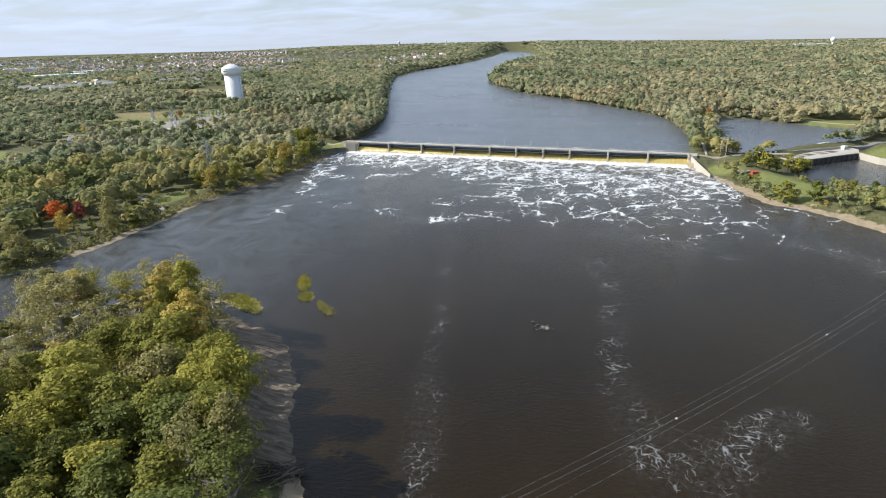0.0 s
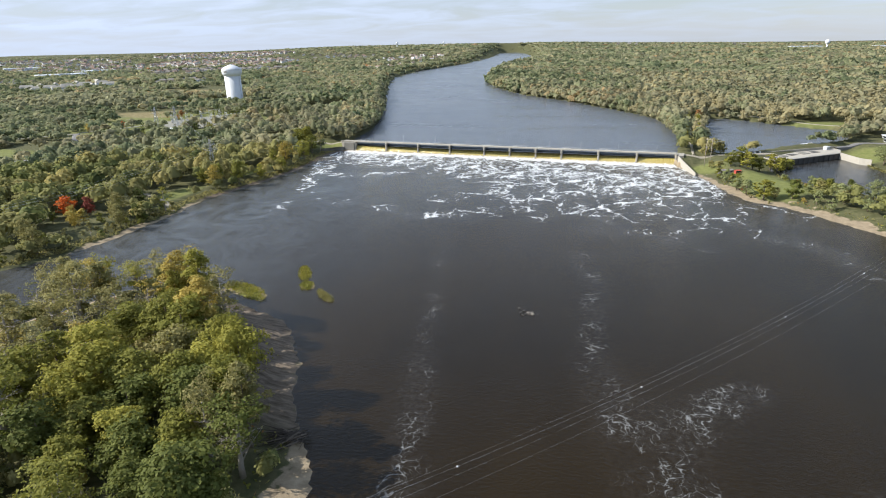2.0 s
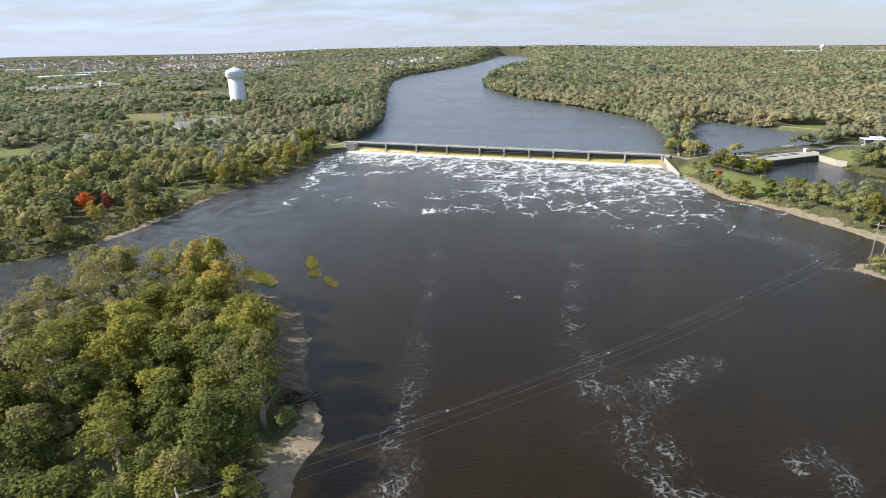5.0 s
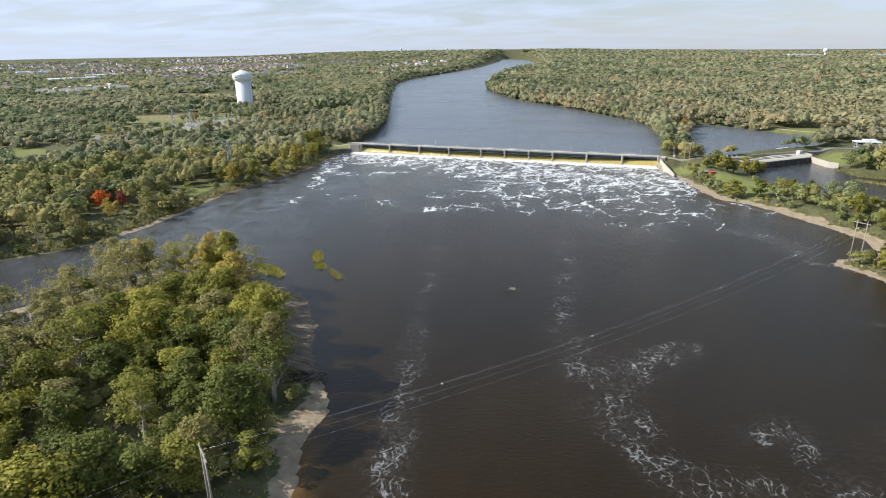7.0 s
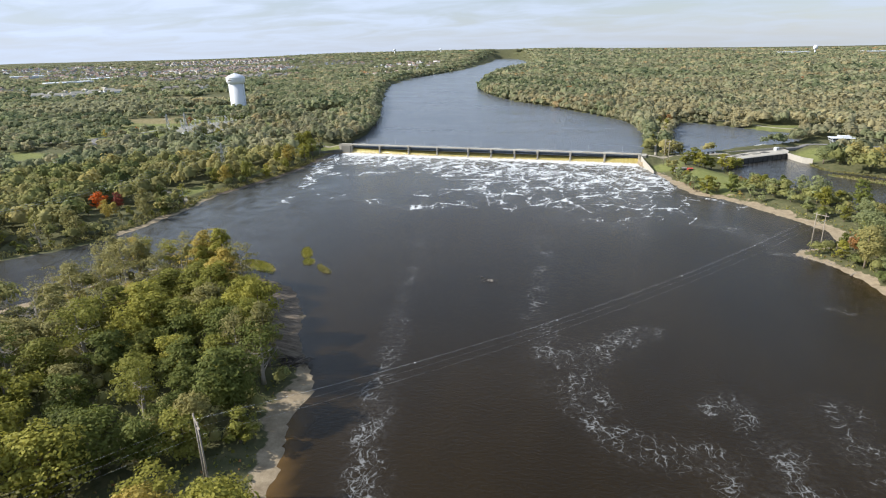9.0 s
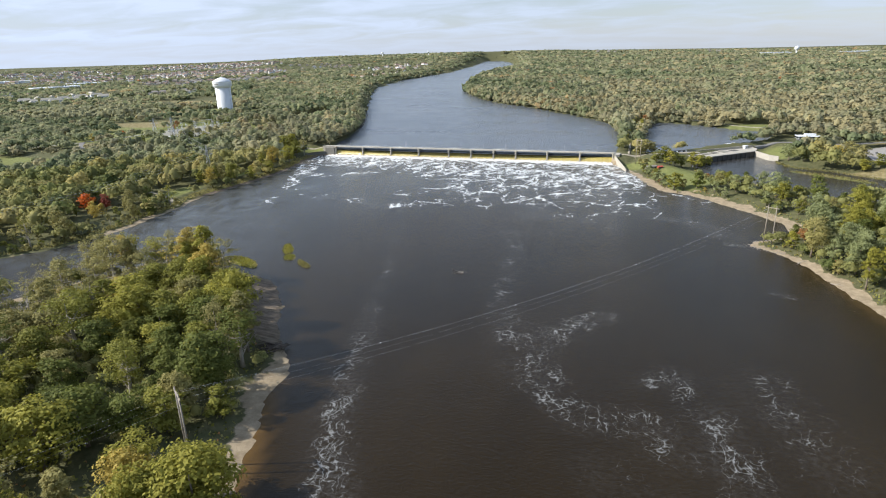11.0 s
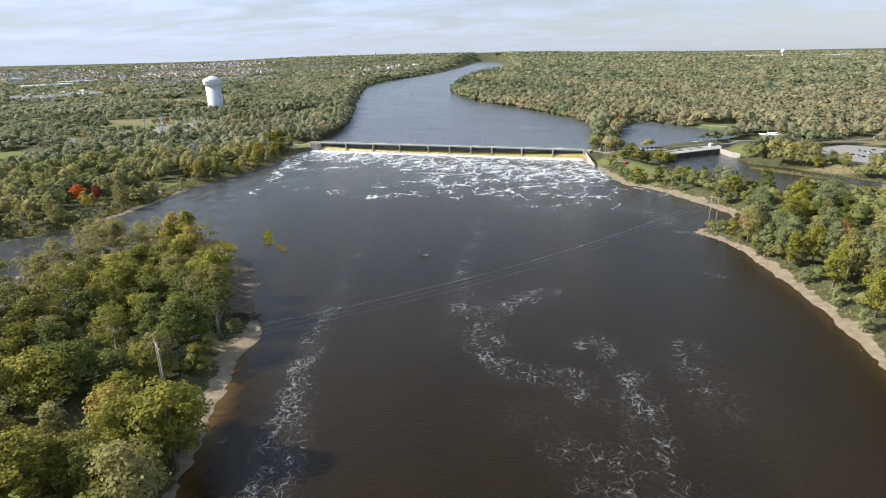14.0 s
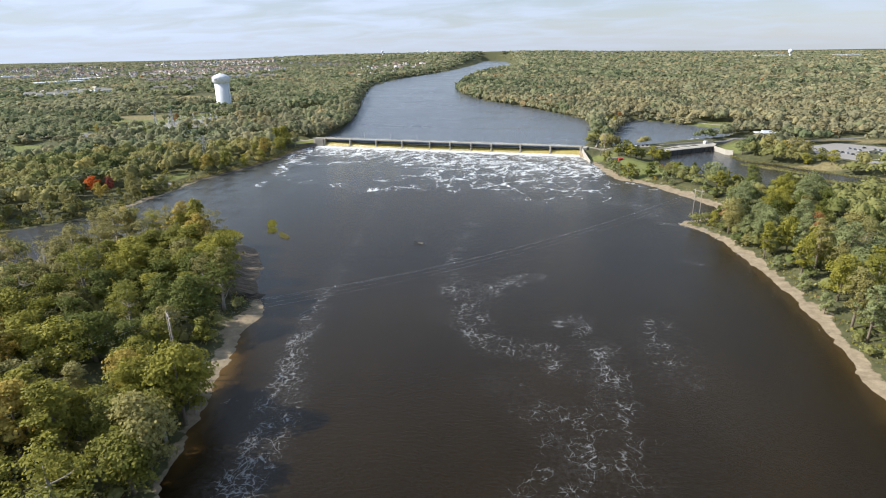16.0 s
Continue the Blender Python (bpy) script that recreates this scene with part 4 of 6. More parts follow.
def plant(kind, look_name, x, y, size=1.0, where="", z=None, rnd=random.Random(77), wide=1.0):
    tm, cm = shape(kind, rnd.randrange(4 if kind in ("broad", "round", "tall") else 3), y > -150 or x < 20)
    mat, word = LOOKS[look_name]
    name = kind if kind in ("shrub", "conifer") else "tree"
    t = thing(name, x, y, (height(x, y) if z is None else z) - 0.1, FORMS[kind].format(word) + where, name, rz=rnd.uniform(0, 360))
    s = size * rnd.uniform(0.92, 1.08)
    t.scale = (s * wide * rnd.uniform(0.93, 1.07), s * wide * rnd.uniform(0.93, 1.07), s)
    a = new("trunk", tm)
    a.parent = t
    b = new("crown", cm)
    b.parent = t
    b.material_slots[0].link = "OBJECT"
    b.material_slots[0].material = mat
    TREE_COUNT[0] += 1
    return t

# ---------------------------------------------------------------- power lines
def span(a, b, sag, n=28):
    a, b = Vector(a), Vector(b)
    return [a.lerp(b, i / n) - Vector((0, 0, 4 * sag * (i / n) * (1 - i / n))) for i in range(n + 1)]


def build_h_frame(x, y, z, rz, tall):
    f = thing("utility_pole", x, y, z, "tall weathered wooden H-frame power pole", "power pole", "power poles", rz=rz)
    for sx in (-2.4, 2.4):
        part("pole", tube(bmesh.new(), [(sx, 0, -1.5), (sx, 0, tall * 0.5), (sx * 0.97, 0, tall)], [0.30, 0.25, 0.18], 8), M_WOOD, f)
    part("crossarm", boxes((-3.9, -0.16, tall - 1.5, 3.9, -0.02, tall - 1.2), (-3.9, 0.02, tall - 1.5, 3.9, 0.16, tall - 1.2), bevel=0.02), M_WOOD, f)
    for s in (-1, 1):
        part("brace", tube(bmesh.new(), [(2.4 * s, 0.2, tall - 9), (-2.4 * s, 0.2, tall - 3.4)], [0.09, 0.09], 5), M_WOOD, f)
    for sx in (-3.7, 0, 3.7):
        bm = bmesh.new()
        for k in range(6):
            tube(bm, [(sx, 0, tall - 1.62 - k * 0.2), (sx, 0, tall - 1.74 - k * 0.2)], [0.13, 0.09], 8)
        tube(bm, [(sx, 0, tall - 1.5), (sx, 0, tall - 2.9)], [0.03, 0.03], 4)
        part("insulator", bm, M_GLASS, f)
    return f


LINE = Vector((195.0, 258.0, 0)).normalized()
ACROSS = Vector((LINE.y, -LINE.x, 0))
A0, B0 = Vector((212.2, -494.2, 0)), Vector((405.6, -234.2, 0))
C0 = A0 - LINE * 330
za, zb = height(A0.x, A0.y), height(B0.x, B0.y)
arm_turn = math.degrees(math.atan2(ACROSS.y, ACROSS.x))
build_h_frame(A0.x, A0.y, za, arm_turn, 25.0)
build_h_frame(B0.x, B0.y, zb, arm_turn, 23.0)
build_h_frame(329.3, -8, height(329.3, -8), arm_turn, 24.0)
build_h_frame(C0.x, C0.y, 2.5, arm_turn, 25.0)
for k in (-3.7, 0.0, 3.7):
    ends = [C0 + ACROSS * k + Vector((0, 0, 24.6)), A0 + ACROSS * k + Vector((0, 0, za + 22.1)), B0 + ACROSS * k + Vector((0, 0, zb + 20.1)), B0 + ACROSS * k + LINE * 260 + Vector((0, 0, 30))]
    for i, sag in ((0, 7.0), (1, 8.0), (2, 6.0)):
        pts = span(ends[i], ends[i + 1], sag)
        cable = new("power_cable", None)
        tagged(cable, "long sagging bare metal power cable over the river", "cable", "power cables")
        part("conductor", tube(bmesh.new(), pts, [0.012] * len(pts), 4), M_STEEL, cable)
# shield wire with white marker balls
pts = span(A0 + Vector((0, 0, za + 24.6)), B0 + Vector((0, 0, zb + 22.6)), 8.5)
shield = tagged(new("power_cable", None), "shield wire carrying small white marker balls", "cable", "power cables")
part("conductor", tube(bmesh.new(), pts, [0.018] * len(pts), 4), M_STEEL, shield)
for s in (0.2, 0.39, 0.622, 0.8):
    p = A0.lerp(B0, s) + Vector((0, 0, za + 24.6 + (zb + 22.6 - za - 24.6) * s - 4 * 8.5 * s * (1 - s)))
    bm = bmesh.new()
    bmesh.ops.create_icosphere(bm, subdivisions=2, radius=0.26)
    part("marker_ball", bm, M_WHITE, shield).location = p


def strut(bm, a, b, r=0.07):
    tube(bm, [a, b], [r, r], 4, cap=False)


def lattice(bm, w0, w1, z0, z1, bays, r=0.09):
    for i in range(bays):
        f0, f1 = i / bays, (i + 1) / bays
        a, b = w0 + (w1 - w0) * f0, w0 + (w1 - w0) * f1
        za_, zb_ = z0 + (z1 - z0) * f0, z0 + (z1 - z0) * f1
        c0 = [(-a, -a, za_), (a, -a, za_), (a, a, za_), (-a, a, za_)]
        c1 = [(-b, -b, zb_), (b, -b, zb_), (b, b, zb_), (-b, b, zb_)]
        for k in range(4):
            j = (k + 1) % 4
            strut(bm, c0[k], c1[k], r * 1.6)
            strut(bm, c0[k], c1[j], r)
            strut(bm, c0[j], c1[k], r)
            strut(bm, c1[k], c1[j], r)
    return bm


def build_pylon(x, y, tall, rz):
    t = thing("pylon", x, y, height(x, y) - 0.3, "grey steel lattice transmission tower among the trees", "pylon", "pylons", rz=rz)
    part("body", lattice(bmesh.new(), 3.2, 0.8, 0, tall * 0.72, 6), M_STEEL, t)
    part("top", lattice(bmesh.new(), 0.8, 0.5, tall * 0.72, tall, 4), M_STEEL, t)
    for z, w in ((0.72, 5.0), (0.86, 4.2)):
        bm = bmesh.new()
        for s in (-1, 1):
            strut(bm, (0.6 * s, 0.5, tall * z), (w * s, 0, tall * z + 0.6), 0.1)
            strut(bm, (0.6 * s, -0.5, tall * z), (w * s, 0, tall * z + 0.6), 0.1)
            strut(bm, (0.6 * s, 0, tall * z + 1.8), (w * s, 0, tall * z + 0.6), 0.1)
        part("crossarm", bm, M_STEEL, t)
    return t


build_pylon(-58, -147, 31, 40)
build_pylon(-262, 36, 26, 20)
build_pylon(-276, 20, 26, 20)
for k in (-4.8, 4.8, -4.0, 4.0):
    p = span((-58 + k * 0.76, -147 + k * 0.64, 27 if abs(k) > 4.5 else 32), (-262 + k * 0.9, 36 + k * 0.34, 28 if abs(k) > 4.5 else 32), 5)
    part("conductor", tube(bmesh.new(), p, [0.04] * len(p), 4), M_STEEL, tagged(new("power_cable", None), "grey power cable running to the substation", "cable", "power cables"))
    p = span((-58 + k * 0.76, -147 + k * 0.64, 27 if abs(k) > 4.5 else 32), (-40 + k * 0.8, -420 + k * 0.1, 34), 8)
    part("conductor", tube(bmesh.new(), p, [0.04] * len(p), 4), M_STEEL, tagged(new("power_cable", None), "grey power cable running to the substation", "cable", "power cables"))


# ---------------------------------------------------------------- roads and pads
def ribbon(name, pts, width, mat, label, category, lift=0.12):
    """A strip that lies on the land."""
    fine = []
    for (ax, ay), (bx, by) in zip(pts, pts[1:]):
        n = max(2, int(math.hypot(bx - ax, by - ay) / 5))
        fine += [(ax + (bx - ax) * i / n, ay + (by - ay) * i / n) for i in range(n)]
    fine = np.array(fine + [pts[-1]], float)
    for _ in range(6):
        fine[1:-1] = (fine[:-2] + 2 * fine[1:-1] + fine[2:]) / 4
    d = np.gradient(fine, axis=0)
    d /= np.linalg.norm(d, axis=1)[:, None]
    nrm = np.stack([-d[:, 1], d[:, 0]], 1)
    cols = [fine + nrm * width * k for k in (-0.5, -0.17, 0.17, 0.5)]
    z = [land(c[:, 0], c[:, 1])[0] for c in cols]
    top = np.maximum.reduce(z) + lift
    v = np.concatenate([np.column_stack([c, top + (0 if abs(k) < 2 else 0)]) for k, c in enumerate(cols)] + [np.column_stack([cols[0], z[0] - 0.5]), np.column_stack([cols[3], z[3] - 0.5])])
    m = len(fine)
    q = [(a * m + i, a * m + i + 1, b * m + i + 1, b * m + i) for a, b in ((0, 1), (1, 2), (2, 3), (4, 0), (3, 5)) for i in range(m - 1)]
    return tagged(new(name, quad_mesh(name, v, q, [mat], flat=True)), label, category, kind="structure")


M_GRAVEL = plain("gravel", (0.21, 0.205, 0.17), 0.95, grain=0.4, scale=0.3)
M_PATH = plain("pale_path", (0.30, 0.27, 0.21), 0.95, grain=0.35, scale=0.3)
CLEAR = []


def keep_clear(pts, r):
    for (ax, ay), (bx, by) in zip(pts, pts[1:]):
        n = max(1, int(math.hypot(bx - ax, by - ay) / (r * 0.8)))
        CLEAR.extend((ax + (bx - ax) * i / n, ay + (by - ay) * i / n, r, r) for i in range(n + 1))


for name, pts, w, mat, lab in (
        ("road", [(-420, -70), (-352, -26), (-330, 10), (-318, 89), (-290, 150), (-283, 235), (-330, 330), (-420, 345)], 7, M_GRAVEL, "pale gravel road past the substation"),
        ("road", [(-352, -26), (-300, -75), (-282, -100), (-262, -150), (-310, -195), (-420, -230)], 7, M_ASPHALT, "grey asphalt park road"),
        ("path", [(-22, 17), (-45, 14), (-75, 4), (-110, -30), (-140, -80), (-240, -120)], 4.0, M_PATH, "pale path from the dam across the grass"),
        ("path", [(-20, -235), (-45, -220), (-80, -205), (-130, -200)], 3, M_PATH, "worn path through the clearing"),
        ("road", [(310, 18), (330, 21), (350, 27), (372, 38), (388, 46)], 6, M_PATH, "pale gravel road along the embankment"),
        ("path", [(320, 24), (320, 90), (323, 180), (331, 260), (346, 304)], 2.2, M_PATH, "sandy path between the trees on the dike"),
        ("road", [(446, 98), (475, 118), (520, 100), (560, 120), (640, 170), (760, 200)], 6, M_ASPHALT, "grey asphalt drive to the visitor centre"),
        ("path", [(360, 305), (410, 285), (455, 232), (500, 220), (560, 225)], 4, M_PATH, "pale shore path along the pond")):
    ribbon(name, pts, w, mat, lab, name)
    keep_clear(pts, w * 0.5 + 4)


def pad(name, outline, mat, label, category):
    z = max(height(x, y) for x, y in outline) + 0.2
    bm = bmesh.new()
    prism(bm, outline, z - 4, z)
    ob = part(name, bm, mat)
    tagged(ob, label, category, kind="structure")
    return z


sub_z = pad("gravel_yard", [(-325, 60), (-232, 8), (-226, 96), (-290, 165)], M_GRAVEL, "pale gravel yard of the substation", "yard")
CLEAR.extend([(-276, 92, 52, 62), (-238, 2, 12, 10), (-432, 366, 40, 34), (-415, 330, 50, 26), (-255, -30, 26, 16), (-288, -95, 18, 16), (-290, -170, 30, 14), (-425, 150, 46, 26), (-470, 255, 30, 16), (-388, 108, 30, 26), (-350, 62, 36, 42), (-252, -192, 36, 20), (-300, -140, 40, 22)])


def build_gantry():
    g = thing("substation_gantry", -300, 70, sub_z, "grey steel switchgear gantry on the gravel yard", "gantry", "substation gantries", rz=-40)
    for x in (-7, 7):
        bm = lattice(bmesh.new(), 0.6, 0.25, 0, 10.5, 5, 0.025)
        bmesh.ops.translate(bm, verts=bm.verts[:], vec=(x, 0, 0))
        part("column", bm, M_STEEL, g)
    bm = bmesh.new()
    for k in range(8):
        x0, x1 = -7 + k * 1.75, -7 + (k + 1) * 1.75
        for y in (-0.4, 0.4):
            strut(bm, (x0, y, 9.4), (x1, y, 9.4), 0.06)
            strut(bm, (x0, y, 10.3), (x1, y, 10.3), 0.06)
            strut(bm, (x0, y, 9.4), (x1, y, 10.3), 0.04)
    part("beam", bm, M_STEEL, g)
    for x in (-4.5, 0, 4.5):
        bm = bmesh.new()
        tube(bm, [(x, 0, 0), (x, 0, 3.2)], [0.25, 0.2], 6)
        for i in range(5):
            tube(bm, [(x, 0, 3.2 + i * 0.45), (x, 0, 3.5 + i * 0.45)], [0.3, 0.2], 8)
        part("insulator", bm, M_STEEL, g)
    return g


gantry = build_gantry()
for i in range(4):
    for j in range(4):
        if i or j:
            copy_thing(gantry, pose(-300 + i * 20 + j * 5, 70 - i * 13 + j * 21, sub_z, 0, 0, -40 if (i + j) % 3 else 50))


def build_shed(x, y, z, w, d, h, rz, wall, roof_mat, label, category="shed", pitch=0.25):
    s = thing("shed", x, y, z, label, category, rz=rz)
    part("wall", boxes((-w / 2, -d / 2, -0.5, w / 2, d / 2, h)), wall, s)
    bm = bmesh.new()
    e, r = 0.4, d * pitch
    v = [bm.verts.new(c) for c in ((-w / 2 - e, -d / 2 - e, h), (w / 2 + e, -d / 2 - e, h), (w / 2 + e, d / 2 + e, h), (-w / 2 - e, d / 2 + e, h), (-w / 2 - e, 0, h + r), (w / 2 + e, 0, h + r))]
    for f in ((0, 1, 5, 4), (2, 3, 4, 5), (3, 0, 4), (1, 2, 5), (3, 2, 1, 0)):
        bm.faces.new([v[i] for i in f])
    part("roof", bm, roof_mat, s)
    part("door", boxes((-0.6, -d / 2 - 0.06, 0, 0.6, -d / 2 + 0.02, 2.1)), M_DARKSTEEL, s)
    for sx in (-w * 0.32, w * 0.32):
        part("window", boxes((sx - 0.6, -d / 2 - 0.05, 1.0, sx + 0.6, -d / 2 + 0.02, 2.0)), M_GLASS, s)
    return s


build_shed(-238, 2, sub_z, 14, 8, 4, 35, M_WHITE, M_WHITE, "white metal control house beside the substation", pitch=0.15)
build_shed(-286, -94, height(-286, -94), 14, 9, 3.2, 20, M_OLDCONC, M_ROOFGREY, "low grey park building among trees")


# ---------------------------------------------------------------- suburb
def build_house(wall, roof_mat, w, d, h, label):
    s = thing("house", 0, 0, 0, label, "house", "houses in the suburb")
    part("wall", boxes((-w / 2, -d / 2, -1, w / 2, d / 2, h)), wall, s)
    bm = bmesh.new()
    e, r = 0.6, d * 0.34
    v = [bm.verts.new(c) for c in ((-w / 2 - e, -d / 2 - e, h), (w / 2 + e, -d / 2 - e, h), (w / 2 + e, d / 2 + e, h), (-w / 2 - e, d / 2 + e, h), (-w / 2 + d * 0.2, 0, h + r), (w / 2 - d * 0.2, 0, h + r))]
    for f in ((0, 1, 5, 4), (2, 3, 4, 5), (3, 0, 4), (1, 2, 5), (3, 2, 1, 0)):
        bm.faces.new([v[i] for i in f])
    part("roof", bm, roof_mat, s)
    for k in (-0.3, 0.0, 0.3):
        for z in (1.0, h - 2.0):
            part("window", boxes((w * k - 0.7, -d / 2 - 0.08, z, w * k + 0.7, -d / 2 + 0.02, z + 1.3)), M_GLASS, s)
    return s


SUBURBS = [(-1280, 1230, 150, 160, 44), (-1120, 1400, 120, 130, 26), (-1640, 1900, 300, 220, 34), (-1330, 2250, 230, 180, 26), (-1480, 560, 140, 160, 16), (-900, 700, 120, 120, 8)]


def build_suburb():
    rnd = random.Random(31)
    M_BEIGE, M_TAN = plain("beige_siding", (0.55, 0.50, 0.42), 0.8, grain=0.15), plain("tan_siding", (0.42, 0.35, 0.28), 0.8, grain=0.15)
    kinds = [build_house(M_WHITE, M_ROOFGREY, 16, 10, 6.0, "pale two-storey house with a grey roof"), build_house(M_BEIGE, M_ROOFBROWN, 15, 11, 5.6, "beige two-storey house with a brown roof"),
             build_house(M_TAN, M_ROOFGREY, 18, 11, 6.2, "tan two-storey house with a grey roof")]
    flats = build_house(M_WHITE, M_PALECONC, 28, 13, 8.0, "pale two-storey apartment block with a light grey roof")
    flats.name = "apartment_block"
    used = set()

    def put(src, x, y, rz):
        m = pose(x, y, height(x, y), 0, 0, rz)
        if src.name in used:
            copy_thing(src, m)
        else:
            src.matrix_basis = m
            used.add(src.name)
        CLEAR.append((x + 5, y - 7, 22, 25))

    for k in range(15):  # apartment blocks in rows
        i, j = k % 5, k // 5
        put(flats, -960 - j * 62 + rnd.uniform(-8, 8), 400 + i * 46 + j * 30 + rnd.uniform(-8, 8), rnd.choice((60, 150)) + rnd.uniform(-8, 8))
    for cx, cy, rx, ry, n in SUBURBS:
        placed = []
        while len(placed) < n:
            x, y = cx + rnd.uniform(-1, 1) * rx, cy + rnd.uniform(-1, 1) * ry
            if all(math.hypot(x - a, y - b) > 24 for a, b in placed):
                placed.append((x, y))
                put(rnd.choice(kinds), x, y, 20 + rnd.choice((0, 90, 180)) + rnd.uniform(-10, 10))


build_suburb()


def build_big_store(x, y, w, d, h, rz, label):
    s = thing("warehouse", x, y, height(x, y), label, "warehouse", rz=rz)
    part("wall", boxes((-w / 2, -d / 2, -2, w / 2, d / 2, h), (-w * 0.1, -d / 2 - 3, -2, w * 0.12, -d / 2, h + 2)), M_WHITE, s)
    part("roof", boxes((-w / 2 + 0.6, -d / 2 + 0.6, h, w / 2 - 0.6, d / 2 - 0.6, h + 0.3)), M_WHITE, s)
    for k in range(6):
        xx = -w * 0.4 + k * w * 0.16
        part("roof_unit", boxes((xx - 1.5, -2, h + 0.3, xx + 1.5, 2, h + 2.1), bevel=0.1), M_STEEL, s)
    CLEAR.append((x, y, w * 0.55, w * 0.55))


build_big_store(-1545, 930, 150, 60, 10, 70, "long white flat-roofed store in the suburb")
build_big_store(-1655, 1150, 110, 60, 9, 70, "white flat-roofed store in the suburb")
build_big_store(-2150, 1250, 120, 50, 9, 60, "white flat-roofed warehouse far off")
build_big_store(980, 3100, 150, 50, 9, 10, "long white warehouse near the horizon")
build_big_store(1330, 3040, 130, 50, 9, 10, "long white warehouse near the horizon")


def build_far_tower(x, y, tall, r, label):
    z = height(x, y)
    t = thing("water_tower", x, y, z, label, "water tower", "far water towers")
    part("shaft", lathe(bmesh.new(), [(r * 0.35, -2), (r * 0.3, tall - 2 * r)], 16), M_WHITE, t)
    part("tank", lathe(bmesh.new(), [(r * 0.3, tall - 2 * r), (r * 0.9, tall - 1.4 * r), (r, tall - 0.9 * r), (r * 0.85, tall - 0.4 * r), (r * 0.3, tall)], 20), M_WHITE, t)


build_far_tower(-1340, 3200, 36, 8, "slim white water tower near the horizon")
build_far_tower(-1056, 3310, 32, 6, "slim white water tower near the horizon")
build_far_tower(1080, 3100, 40, 12, "white water tower near the horizon")
for x, y, w, h in ((30, 3500, 16, 20), (95, 3520, 22, 17), (137, 3500, 14, 15), (690, 3500, 18, 18), (740, 3510, 26, 14)):
    b = thing("tower_block", x, y, height(x, y), "pale tower block on the skyline", "tower block", "tower blocks")
    part("wall", boxes((-w / 2, -8, -3, w / 2, 8, h)), M_PALECONC, b)
    part("roof", boxes((-w / 2 - 0.3, -8.3, h, w / 2 + 0.3, 8.3, h + 1)), M_ROOFGREY, b)
    for k in range(1, int(h / 6)):
        part("window", boxes((-w / 2 + 1, -8.1, k * 6, w / 2 - 1, -7.95, k * 6 + 2.2)), M_GLASS, b)


FAR_SUBURBS = [(-1560, 1780, 330, 300, 210), (-2150, 2500, 420, 380, 220), (-1900, 1350, 300, 260, 110), (-2500, 1700, 420, 300, 110), (-800, 2150, 150, 260, 40), (-640, 1560, 50, 260, 18)]


def build_far_houses():
    """Hundreds of distant houses, too small to pick apart: one mesh with walls and roofs."""
    rnd = random.Random(33)
    M_SIDING, nt, b = material("pale_siding", 0.8, 0.2)
    isl = nt.nodes.new("ShaderNodeNewGeometry").outputs["Random Per Island"]
    wire(nt, ramp(nt, isl, [(0.0, (0.34, 0.31, 0.28)), (0.5, (0.60, 0.58, 0.54)), (1.0, (0.78, 0.78, 0.77))]), b.inputs["Base Color"])
    V, F, slot = [], [], []
    for cx, cy, rx, ry, count in FAR_SUBURBS:
        for _ in range(count):
            a, q = rnd.uniform(0, 6.283), math.sqrt(rnd.random())
            x, y = cx + rx * q * math.cos(a), cy + ry * q * math.sin(a)
            if inside(UPRIVER, np.array([x]), np.array([y]))[0] > -14:
                continue
            z, w, d, h, c = height(x, y) - 1, rnd.uniform(6, 10), rnd.uniform(4.5, 6.5), rnd.uniform(5.5, 8.5), rnd.uniform(0, 3.14)
            n = len(V)
            for lx, ly, lz in ((-w, -d, 0), (w, -d, 0), (w, d, 0), (-w, d, 0), (-w, -d, h), (w, -d, h), (w, d, h), (-w, d, h), (-w, 0, h + d * 0.7), (w, 0, h + d * 0.7)):
                V.append((x + lx * math.cos(c) - ly * math.sin(c), y + lx * math.sin(c) + ly * math.cos(c), z + lz))
            F += [tuple(n + i for i in f) for f in ((0, 1, 5, 4), (1, 2, 6, 9, 5), (2, 3, 7, 6), (3, 0, 4, 8, 7), (4, 5, 9, 8), (6, 7, 8, 9))]
            slot += [0, 0, 0, 0, 1, 1]
    me = bpy.data.meshes.new("distant_houses")
    me.from_pydata(V, [], F)
    me.materials.append(M_SIDING)
    me.materials.append(M_ROOFBROWN)
    me.polygons.foreach_set("material_index", slot)
    tagged(new("distant_houses", me), "hundreds of small pale houses with brown roofs far off", "houses", kind="stuff")


build_far_houses()


